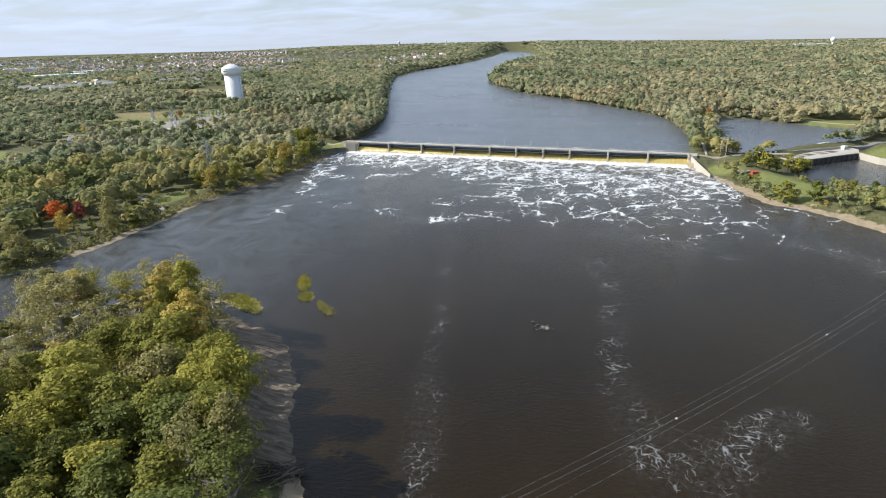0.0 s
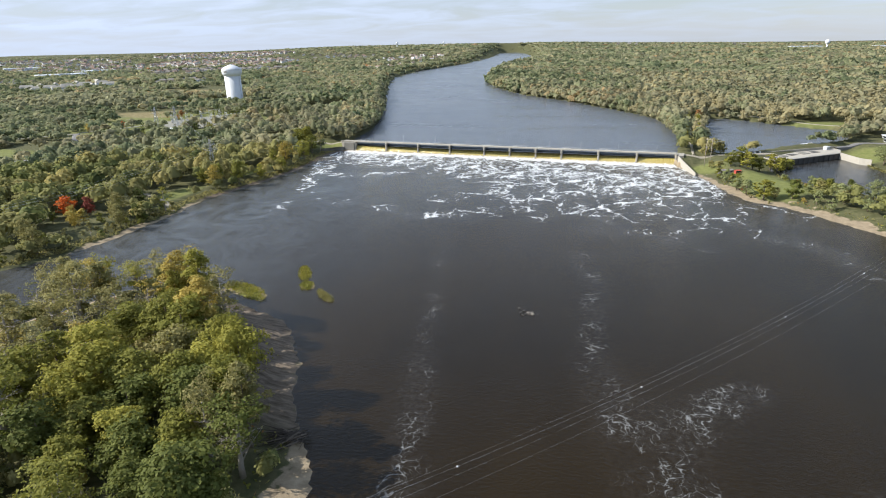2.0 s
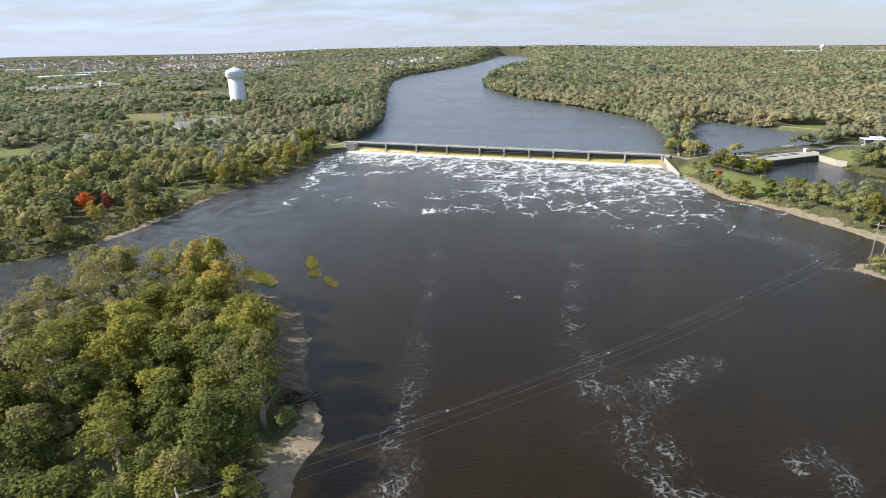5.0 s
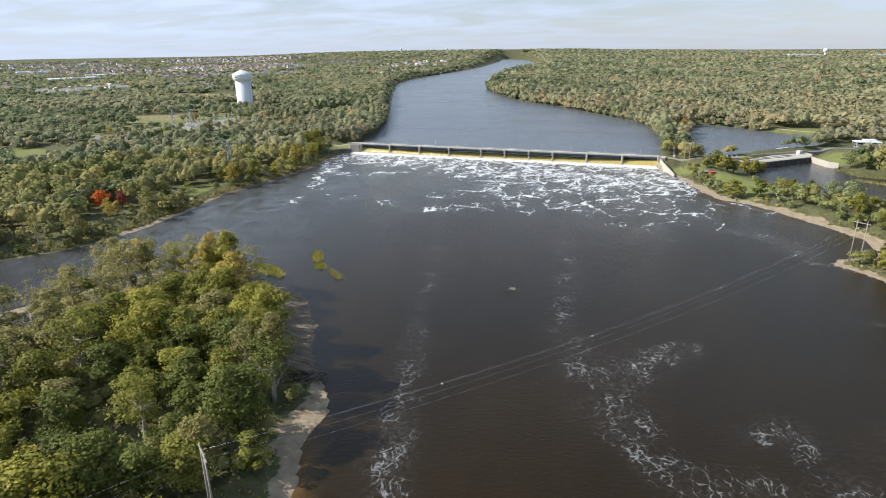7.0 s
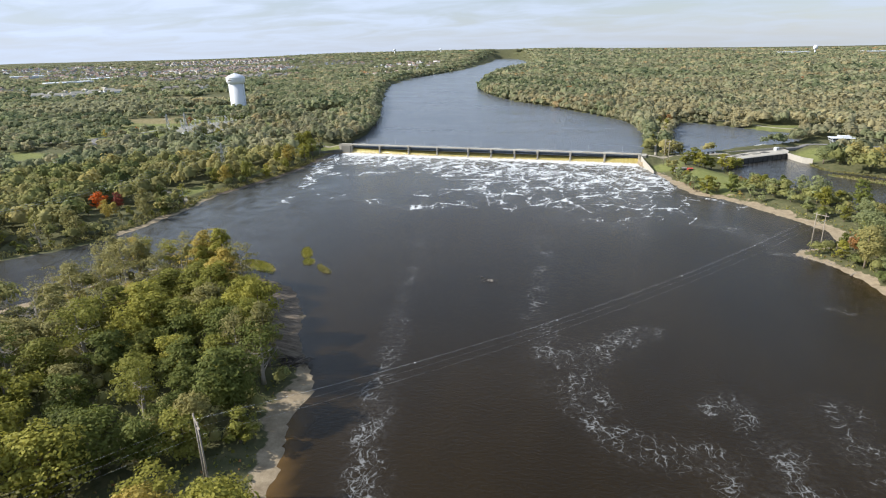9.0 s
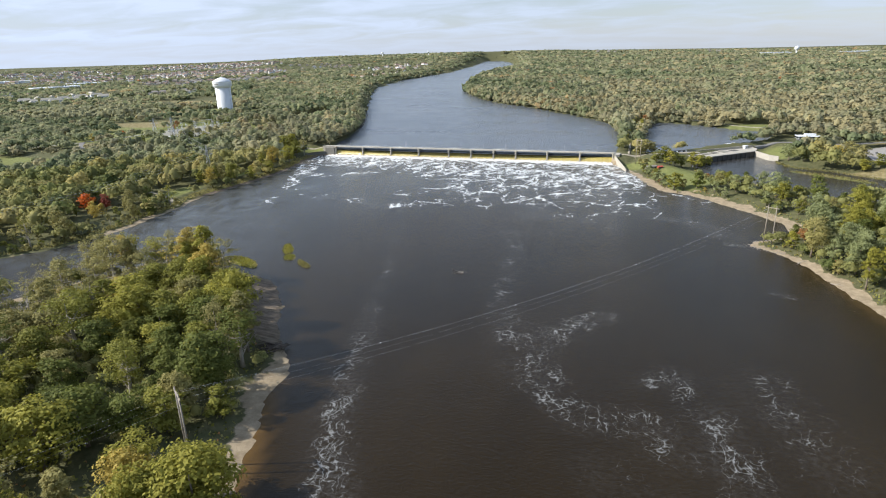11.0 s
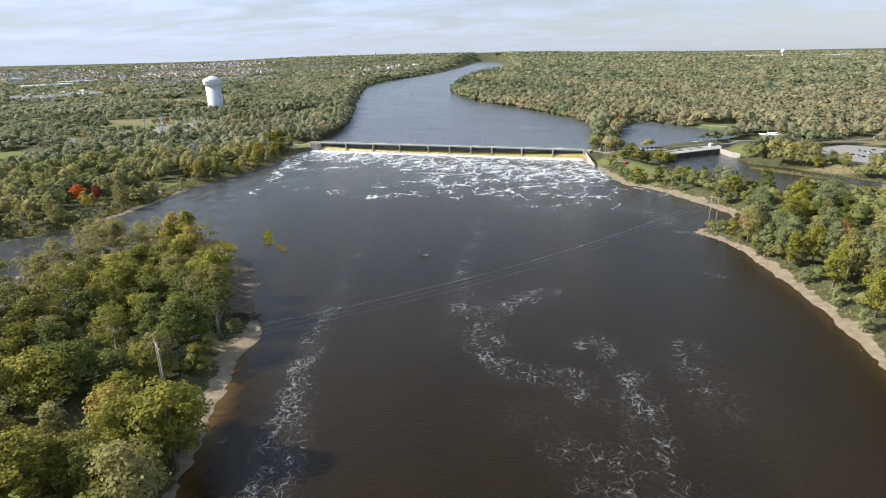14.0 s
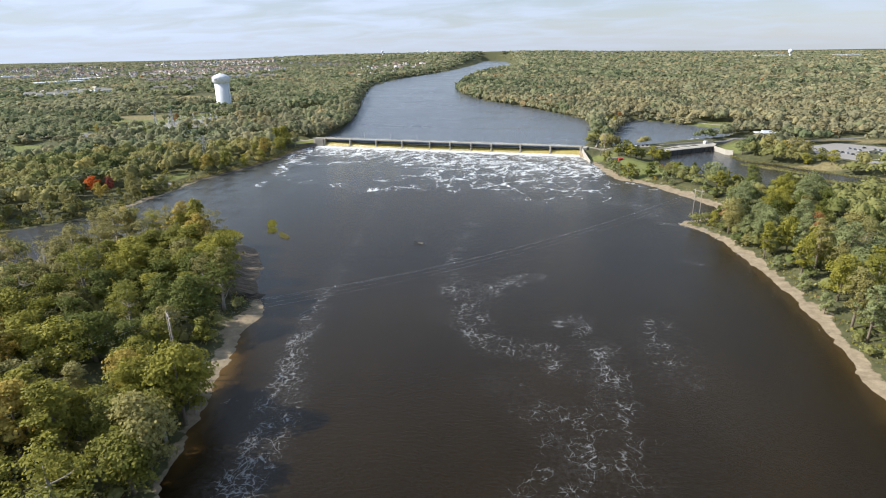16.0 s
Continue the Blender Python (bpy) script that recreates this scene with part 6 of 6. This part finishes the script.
def build_woods():
    rng = np.random.default_rng(5)
    px, py, ps = [], [], []
    d = 70.0
    while d < 4700:
        s = 8.4 if d < 240 else 13.6 if d < 700 else 12.4 if d < 1000 else max(12.2, 0.0105 * d) if d < 1900 else 0.0066 * d
        a = np.arange(radians(-98 if d < 500 else -74), radians(62 if d < 500 else 40), s / d)
        a = a + rng.uniform(-0.45, 0.45, len(a)) * s / d
        r = d + rng.uniform(-0.45, 0.45, len(a)) * s
        px.append(SITE[0] + r * np.sin(a))
        py.append(SITE[1] + r * np.cos(a))
        ps.append(np.full(len(a), s * (1.0 if d < 1900 else 1.7)))
        d += s * (0.92 if d < 1900 else 2.3)
    # closed rows of trees along the shores of the pool and the pond
    for outline in (UPRIVER, POND):
        area = np.sum(outline[:, 0] * np.roll(outline, -1, 0)[:, 1] - np.roll(outline, -1, 0)[:, 0] * outline[:, 1])
        for a, b in zip(outline, np.roll(outline, -1, 0)):
            gap = math.hypot(*(b - a))
            far = math.hypot(a[0] - SITE[0], a[1] - SITE[1])
            if gap < 0.5 or a[1] < 24 or far > 4500:
                continue
            step = max(7.0, far * 0.009)
            n = int(gap / step + rng.uniform(0, 1))
            out = np.array([b[1] - a[1], a[0] - b[0]]) / gap * (1 if area > 0 else -1)
            for row in (0.3, 1.1):
                p = a + np.outer(rng.uniform(0, 1, n), b - a) + out * step * row
                px.append(p[:, 0])
                py.append(p[:, 1])
                ps.append(np.full(n, step * 1.15))
    x, y, s = np.concatenate(px), np.concatenate(py), np.concatenate(ps)
    z, sand, mud, lawn, dry, wet, pool = land(x, y)
    ok = (wet < -3 - s * 0.35) & (pool < -1 - s * 0.1) & ((lawn < 0.25) | (np.hypot((x + 300) / 150, (y - 85) / 125) < 1)) & (dry < 0.3) & (sand < 0.3)
    isle = inside(ISLAND, x, y)
    under = ((isle > 0) & (x > 45) & (y > -575) & ~((x < 90) & (y < -450)) & ~((x < 140) & (y < -530))) | ((x < 2) & (x > -78) & (wet > -31) & (y < -8) & (y > -402)) | ((x > 328) & (y < -43) & (-inside(RIVER, x, y) < 66) & (y > -472))
    ok &= ~((isle > 0) & (line_gap(x, y, 208, -489, 60, -640) < 10)) & ~(under & (wet > -6.5))
    ok &= ~((isle > 0) & (isle < 5 + 4.5 * smooth(-410, -430, y) * smooth(-515, -480, y) + 15 * smooth(-432, -418, y) * smooth(100, 125, x)))
    ok &= ~((x > 300) & (x < 445) & (y > -70) & (y < 34)) & ~((x > -120) & (x < 40) & (y > -8) & (y < 10))
    dice = rng.uniform(0, 1, len(x))
    for cx, cy, rx, ry, _ in SUBURBS:
        ok &= ~((np.hypot((x - cx - 25) / (rx * 1.3), (y - cy + 35) / (ry * 1.4)) < 1) & (dice < 0.78))
    for cx, cy, rx, ry, _ in FAR_SUBURBS:
        ok &= ~((np.hypot((x - cx) / rx, (y - cy) / ry) < 1) & (dice < 0.72))
    for cx, cy, rx, ry in CLEARINGS:
        ok &= np.hypot((x - cx) / rx, (y - cy) / ry) > 1
    # park-like ground round the substation
    ok &= ~((np.hypot((x + 300) / 150, (y - 85) / 125) < 1) & (dice > 0.5))
    # looser woods in the suburb
    open_land = smooth(500, 900, np.hypot(x - SITE[0], y - SITE[1])) * smooth(-150, -420, x - 0.0 * y) * smooth(3300, 2400, y)
    ok &= rng.uniform(0, 1, len(x)) > 0.45 * open_land * (wobble(x, y, 130, 3.0) > 0.0) + 0.03
    ok &= ~((open_land > 0.5) & (wobble(x, y, 210, 5.0) > 0.55))
    low_trees = open_land[ok]
    x, y, z, s, isle, under = x[ok], y[ok], z[ok], s[ok], isle[ok], under[ok]
    d = np.hypot(x - SITE[0], y - SITE[1])
    patch = wobble(x, y, 190, 1.0) * 0.75 + wobble(x, y, 47, 6.0) * 0.4
    hue = np.clip(0.46 + 0.34 * patch + rng.normal(0, 0.17, len(x)) + 0.10 * smooth(0, 500, x) * smooth(50, 250, y) + 0.08 * smooth(600, 100, y) * (x > 100), 0, 0.9)
    rare = rng.uniform(0, 1, len(x))
    hue = np.where((rare < 0.0025) & (d > 430), 1.0, np.where(rare < 0.03, 0.86, hue))
    grove = np.hypot((x + 620) / 150, (y - 235) / 75) < 1 + 0.2 * wobble(x, y, 20, 2.0)
    hue = np.where(grove, 0.62 + 0.05 * wobble(x, y, 15, 2.0), hue)
    hue = np.where((x < 0) & (y < 60), np.clip(hue + 0.02, 0, 0.8), hue)
    far_east = (x > 250) & (y > 120) & (y < 900)
    hue = np.where(far_east, np.clip(hue + 0.16, 0, 0.86), hue)
    east = (x > 328) & (y < -40)
    hue = np.where(east, np.clip(hue - 0.18, 0.05, 0.34), hue)
    bright = np.clip(0.50 + rng.normal(0, 0.13, len(x)) + 0.14 * east + 0.32 * wobble(x, y, 90, 4.0), 0.05, 1.0)
    bright = np.where(grove, 0.62 + 0.06 * wobble(x, y, 9, 4.0), bright)
    south = (isle > 0) & (y < -495)
    hue, bright = np.where(south, np.clip(hue, 0.36, 0.6), hue), np.where(south, np.clip(bright + 0.12, 0.3, 1.0), bright)
    V, Q, T, H, base = [], [], [], [], 0
    for lo, hi, cards in ((0, 240, 150), (240, 430, 190), (430, 640, 96), (640, 1000, 48), (1000, 1900, 11), (1900, 9999, 3)):
        sel = np.where((d >= lo) & (d < hi))[0]
        if not len(sel):
            continue
        m = len(sel)
        tall = rng.uniform(0.75, 1.25, m) * np.clip(s[sel] * 0.8, 6.0, 11.0) * (1 - 0.42 * smooth(2300, 3800, d[sel])) * (1 - 0.35 * low_trees[sel]) * np.where(under[sel], np.where(x[sel] > 328, 0.48, 0.60), 1.0) * np.where(grove[sel], 1.35, 1.0)
        wide = s[sel] * rng.uniform(0.44, 0.66, m) * np.where(under[sel], 0.62, 1.0)
        u = rng.normal(size=(m, cards, 3))
        u[:, :, 2] = np.abs(u[:, :, 2]) * 1.1 - 0.25
        u /= np.linalg.norm(u, axis=2)[:, :, None]
        # three lobes per tree break the dome
        lobe = rng.integers(0, 4, (m, cards))
        off = rng.normal(scale=0.30, size=(m, 4, 3))
        off[:, :, 2] *= 0.5
        o = off[np.arange(m)[:, None], lobe]
        rad = rng.uniform(0.55, 0.85, (m, cards))[:, :, None]
        c = (u * rad + o) * np.stack([wide, wide, tall * 0.72], 1)[:, None, :]
        c += np.stack([x[sel], y[sel], z[sel] + tall * 0.85], 1)[:, None, :]
        n = u * np.array([0.8, 0.8, 1.25]) + rng.normal(scale=0.22, size=u.shape)
        n /= np.linalg.norm(n, axis=2)[:, :, None]
        a = np.cross(n, rng.normal(size=u.shape))
        a /= np.linalg.norm(a, axis=2)[:, :, None]
        b = np.cross(n, a)
        size = (wide[:, None] * (1.45 if lo < 430 else 1.65) / math.sqrt(cards) * rng.uniform(0.8, 1.5, (m, cards)))
        size = (np.minimum(size, 0.95 * tall[:, None]) if lo >= 1900 else size)[:, :, None]
        v = np.stack([c - a * size, c - b * size * 0.75, c + a * size, c + b * size * 0.75], 2).reshape(-1, 3)
        # lumpy inner mass of the crown
        seg, ring = 4 if lo >= 1900 else 6 if lo < 1000 else 5, np.radians((-12, 32, 78))
        az = np.arange(seg) * 2 * math.pi / seg
        e = np.stack([np.cos(ring)[:, None] * np.cos(az), np.cos(ring)[:, None] * np.sin(az), np.repeat(np.sin(ring)[:, None], seg, 1)], 2).reshape(1, -1, 3)
        core = e * rng.uniform(0.6, 0.88, (m, seg * 3))[:, :, None] * np.stack([wide, wide, tall * 0.72], 1)[:, None, :] * 0.98
        core += np.stack([x[sel], y[sel], z[sel] + tall * 0.85], 1)[:, None, :]
        k = np.array([(i * seg + j, i * seg + (j + 1) % seg, (i + 1) * seg + (j + 1) % seg, (i + 1) * seg + j) for i in range(2) for j in range(seg)])
        V.append(np.concatenate([v, core.reshape(-1, 3)]))
        Q.append(np.concatenate([np.arange(len(v)).reshape(-1, 4), (k[None] + (np.arange(m) * seg * 3)[:, None, None]).reshape(-1, 4) + len(v)]) + base)
        base += len(V[-1])
        lt = rng.uniform(0, 1, (m, 4))[np.arange(m)[:, None], lobe]
        T.append(np.concatenate([np.repeat((0.74 * bright[sel][:, None] + 0.14 * lt + 0.14 * rng.uniform(0, 1, (m, cards))).ravel(), 4), np.repeat(0.74 * bright[sel] + 0.12, seg * 3)]))
        H.append(np.concatenate([np.repeat(np.clip(hue[sel][:, None] + rng.normal(0, 0.015, (m, cards)), 0, 1).ravel(), 4), np.repeat(hue[sel], seg * 3)]))
    for k, mat, text in ((slice(0, 3), M_WOODS_BANK, "olive and green woods behind the river banks"), (slice(3, 9), M_WOODS_HAZY, "mixed autumn woodland reaching to the horizon, its colours blued for haze")):
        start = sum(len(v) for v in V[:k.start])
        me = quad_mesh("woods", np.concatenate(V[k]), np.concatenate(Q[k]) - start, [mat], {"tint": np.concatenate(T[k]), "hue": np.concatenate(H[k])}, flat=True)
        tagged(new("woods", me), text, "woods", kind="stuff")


def plant_landmarks():
    rnd = random.Random(25)
    for kind, tone, x, y, size in (("broad", "lime", 169, -410, 1.28), ("broad", "lime", 154, -400, 1.15), ("broad", "green", 160, -424, 1.2), ("open", "olive", 176, -434, 1.05), ("bare", "olive", 92, -352, 1.15),
                                   ("tall", "lime", 112, -374, 1.0), ("open", "gold", 70, -375, 1.2), ("open", "olive", 58, -385, 1.15), ("bare", "olive", 80, -362, 1.0), ("tall", "olive", 187, -431, 1.15), ("open", "olive", 182, -441, 1.25), ("broad", "green", 178, -427, 1.2), ("broad", "dark", 197, -463, 1.0), ("round", "olive", 193, -475, 1.2), ("broad", "lime", 235, -517, 1.4), ("broad", "olive", 243, -540, 1.4), ("broad", "lime", 226, -509, 1.1),
                                   ("broad", "gold", 214, -515, 1.05), ("bare", "olive", 234, -511, 0.85), ("broad", "lime", 222, -524, 1.15), ("broad", "lime", 448, -294, 1.15), ("broad", "lime", 457, -314, 1.1),
                                   ("broad", "sage", 437, -282, 0.95), ("tall", "olive", 462, -335, 1.0), ("broad", "sage", 440, -255, 0.95), ("round", "sage", 432, -243, 0.95), ("round", "rust", 424, -235, 0.7), ("broad", "dark", 486, -206, 1.0),
                                   ("broad", "dark", 470, -215, 0.95), ("open", "lime", 470, -352, 1.05), ("round", "lime", 462, -420, 0.9), ("round", "sage", 468, -405, 0.95)):
        plant(kind, tone, x, y, size, " by the beach", rnd=rnd)


plant_landmarks()
plant_island()
plant_east_bank()
plant_west_bank()
plant_lawn()
build_woods()

# ---------------------------------------------------------------- stones, driftwood, low growth
def boulder(rnd, r, level=2):
    bm = bmesh.new()
    bmesh.ops.create_icosphere(bm, subdivisions=level, radius=1.0)
    seed = Vector((rnd.uniform(0, 50), rnd.uniform(0, 50), 0))
    for v in bm.verts:
        v.co *= 0.72 + 0.5 * noise.noise(v.co * 1.3 + seed)
        v.co = Vector((v.co.x * r, v.co.y * r * 0.8, v.co.z * r * 0.6))
    return bm


def build_stones():
    rnd = random.Random(12)
    pile = thing("rock_pile", 243.6, -320.7, 0, "low pile of dark and pale rocks breaking the water", "rocks")
    for k in range(26):
        a, d = rnd.uniform(0, 6.28), abs(rnd.gauss(0, 1.0))
        ob = part("stone", boulder(rnd, rnd.uniform(0.5, 1.2)), M_ROCK if k % 4 == 3 else M_DARKCONC, pile)
        ob.location, ob.rotation_euler = (-1.5 + 3.6 * d * math.cos(a), 2.4 * d * math.sin(a), rnd.uniform(-0.2, 0.25)), (0, 0, rnd.uniform(0, 6))
    shapes = []
    for k in range(6):
        bm = boulder(rnd, 1.0, 1)
        me = bpy.data.meshes.new("stones")
        bm.to_mesh(me)
        bm.free()
        v = np.empty(len(me.vertices) * 3, np.float32)
        me.vertices.foreach_get("co", v)
        shapes.append((v.reshape(-1, 3), [tuple(p.vertices) for p in me.polygons]))
    rows = (((322, -28), (338, -95), 130, 3.2, 0.8, 0.0), ((338, -95), (356, -122), 60, 2.5, 0.6, 0.0), ((393, -237), (410, -250), 90, 1.8, 0.7, 0.0), ((395, -233), (412, -221), 60, 1.5, 0.6, 0.0),
            ((-17, -20), (-14, -75), 160, 3.5, 1.0, 0.0), ((-14, -75), (-12, -110), 50, 3.0, 0.8, 0.0), ((118, -297), (128, -300), 26, 1.6, 0.5, 0.0), ((128, -296), (140, -303), 22, 2.0, 0.4, -0.1), ((120, -326), (131, -333), 24, 1.4, 0.5, 0.0), ((410, -252), (446, -395), 90, 2.0, 0.45, 0.1))
    V, F, n = [], [], 0
    for (ax, ay), (bx, by), count, spread, r, lift in rows:
        for _ in range(count):
            t = rnd.random()
            x, y = ax + (bx - ax) * t + rnd.gauss(0, spread), ay + (by - ay) * t + rnd.gauss(0, spread)
            v, f = rnd.choice(shapes)
            s, c = r * rnd.uniform(0.4, 1.3), rnd.uniform(0, 6.28)
            z = max(height(x, y), -0.25) + lift
            rot = np.array([[math.cos(c), -math.sin(c), 0], [math.sin(c), math.cos(c), 0], [0, 0, 1]])
            V.append(v @ rot.T * s + np.array([x, y, z]))
            F += [tuple(i + n for i in q) for q in f]
            n += len(v)
    me = bpy.data.meshes.new("riprap")
    me.from_pydata(np.concatenate(V).tolist(), [], F)
    me.materials.append(M_ROCK)
    tagged(new("riprap", me), "loose grey-brown stones along the water's edge", "stones", kind="stuff")


def build_driftwood():
    rnd = random.Random(13)
    heap = thing("driftwood", 192, -423, height(192, -423) + 0.2, "fan of dark driftwood branches on the beach", "driftwood")
    for k in range(64):
        a = rnd.gauss(3.9, 0.45)
        l = rnd.uniform(5, 13)
        s = Vector((rnd.gauss(3, 2.0), rnd.gauss(1.5, 1.6), rnd.uniform(0.0, 1.2)))
        e = s + Vector((math.cos(a) * l, math.sin(a) * l, rnd.uniform(-0.5, 0.4)))
        mid = s.lerp(e, 0.5) + Vector((rnd.gauss(0, 0.4), rnd.gauss(0, 0.4), rnd.uniform(0, 0.5)))
        part("branch", tube(bmesh.new(), [s, mid, e], [rnd.uniform(0.12, 0.26), 0.12, 0.05], 5), M_BARK if k % 4 == 0 else M_WETBARK, heap)
    for x, y, l, a, r in ((441, -405, 13, -0.55, 0.32), (446, -418, 9, 0.5, 0.18), (415, -266, 8, 0.9, 0.22), (424, -292, 6, -0.4, 0.18), (447, -432, 7, 0.2, 0.2), (386, -141, 9, 2.6, 0.18), (440, -400, 10, -0.35, 0.2), (236, -505, 8, 0.8, 0.2), (243, -520, 7, 2.2, 0.18)):
        z = height(x, y) + r
        log = thing("log", x, y, z, "bleached fallen log lying across the sandy bank", "log", "logs on the banks", rz=math.degrees(a))
        part("stem", tube(bmesh.new(), [(0, 0, 0), (l * 0.5, 0.15, 0.15), (l, 0, 0.1)], [r, r * 0.85, r * 0.45], 8), M_GREYBARK, log)
        for k in range(4):
            u = rnd.uniform(0.3, 0.95) * l
            part("branch", tube(bmesh.new(), [(u, 0, 0.1), (u + rnd.uniform(0.3, 1.6), rnd.choice((-1, 1)) * rnd.uniform(0.8, 1.8), rnd.uniform(0.2, 0.8))], [r * 0.3, 0.03], 5), M_GREYBARK, log)
        if r > 0.25:
            bm = bmesh.new()
            for k in range(12):
                c = k * 0.52
                tube(bm, [(0, 0, 0), (-0.6, math.cos(c) * 1.3, math.sin(c) * 1.3 + 0.3)], [0.14, 0.03], 4)
            part("root", bm, M_BARK, log)


def tufts(name, label, spots, mat, size, seed, upright=0.6):
    """Low growth: many small upright blades and sprays, ONE object."""
    rng = np.random.default_rng(seed)
    c = np.array(spots)
    n = len(c)
    d = rng.normal(size=(n, 3)) * np.array([1, 1, 0.3])
    d /= np.linalg.norm(d, axis=1)[:, None]
    side = np.cross(d, np.array([0, 0, 1.0])) + 1e-6
    side /= np.linalg.norm(side, axis=1)[:, None]
    up = np.array([0, 0, 1.0]) * upright + rng.normal(scale=0.45, size=(n, 3))
    up /= np.linalg.norm(up, axis=1)[:, None]
    s = size * rng.uniform(0.5, 1.5, n)[:, None]
    v = np.stack([c - side * s * 0.5, c + side * s * 0.5, c + side * s * 0.35 + up * s, c - side * s * 0.35 + up * s], 1).reshape(-1, 3)
    ob = new(name, quad_mesh(name, v, np.arange(n * 4).reshape(-1, 4), [mat], {"tint": np.repeat(rng.uniform(0, 1, n), 4)}, flat=True))
    return tagged(ob, label, "grass" if name == "grass" else "undergrowth", kind="stuff")


def low_growth():
    rng = np.random.default_rng(9)
    # bars in the river
    for idx, count, mat in ((0, 1900, M_LIME), (1, 1100, M_LIME), (2, 700, M_GREEN), (3, 1100, M_OLIVE)):
        p = BARS[idx]
        lo, hi = p.min(0), p.max(0)
        q = rng.uniform(lo, hi, (count * 3, 2))
        d = inside(p, q[:, 0], q[:, 1])
        keep_ = d > rng.uniform(-0.4, 1.6, len(q))
        q = q[keep_][:count]
        z = np.maximum(land(q[:, 0], q[:, 1])[0], 0.05)
        hgt = rng.uniform(0, 1, len(q)) * np.clip(inside(p, q[:, 0], q[:, 1]) - 1, 0, 2) * 0.22
        tufts("grass", "yellow-green grass and weeds on a low gravel bar", np.column_stack([q, z + hgt]), mat, 0.42, 40 + idx)
    # undergrowth behind the beaches, on the power line strip and under the woods
    x, y = rng.uniform(40, 480, 90000), rng.uniform(-575, -40, 90000)
    z, sand, mud, lawn, dry, wet, pool = land(x, y)
    isle = inside(ISLAND, x, y)
    strip = line_gap(x, y, 208, -489, 60, -640) < 11
    fringe = (wet < -4) & (wet > -15) & (sand < 0.35) & (mud < 0.4) & (lawn < 0.3)
    ok = (fringe | (strip & (isle > 10))) & (rng.uniform(0, 1, len(x)) < 0.8)
    pts = np.column_stack([x, y, z + rng.uniform(0, 0.8, len(x))])[ok]
    half = rng.uniform(0, 1, len(pts))
    tufts("undergrowth", "olive and rust undergrowth along the banks", pts[half < 0.45], M_OLIVE, 0.8, 50)
    tufts("undergrowth", "green undergrowth along the banks", pts[(half >= 0.45) & (half < 0.9)], M_GREEN, 0.8, 51)
    tufts("undergrowth", "rusty autumn undergrowth along the banks", pts[half >= 0.9], M_RUST, 0.7, 52)
    x, y = rng.uniform(-70, 5, 40000), rng.uniform(-400, 0, 40000)
    z, sand, mud, lawn, dry, wet, pool = land(x, y)
    ok = (wet < -3.5) & (wet > -12) & (sand < 0.35) & (lawn < 0.3)
    pts = np.column_stack([x, y, z + rng.uniform(0, 0.8, len(x))])[ok]
    tufts("undergrowth", "dull brown-green undergrowth on the west bank", pts, M_OLIVE, 0.8, 53)
    # reeds round the lower pond
    x, y = rng.uniform(380, 640, 60000), rng.uniform(-130, 70, 60000)
    z, sand, mud, lawn, dry, wet, pool = land(x, y)
    ok = (wet < 0.5) & (wet > -3.5) & (inside(LOWPOND, x, y) > -4)
    pts = np.column_stack([x, y, np.maximum(z, 0) + rng.uniform(0, 0.5, len(x))])[ok]
    tufts("reeds", "tan reeds in the shallow lower pond", pts, M_OLIVE, 0.7, 54, 1.2)


build_stones()
build_driftwood()
low_growth()
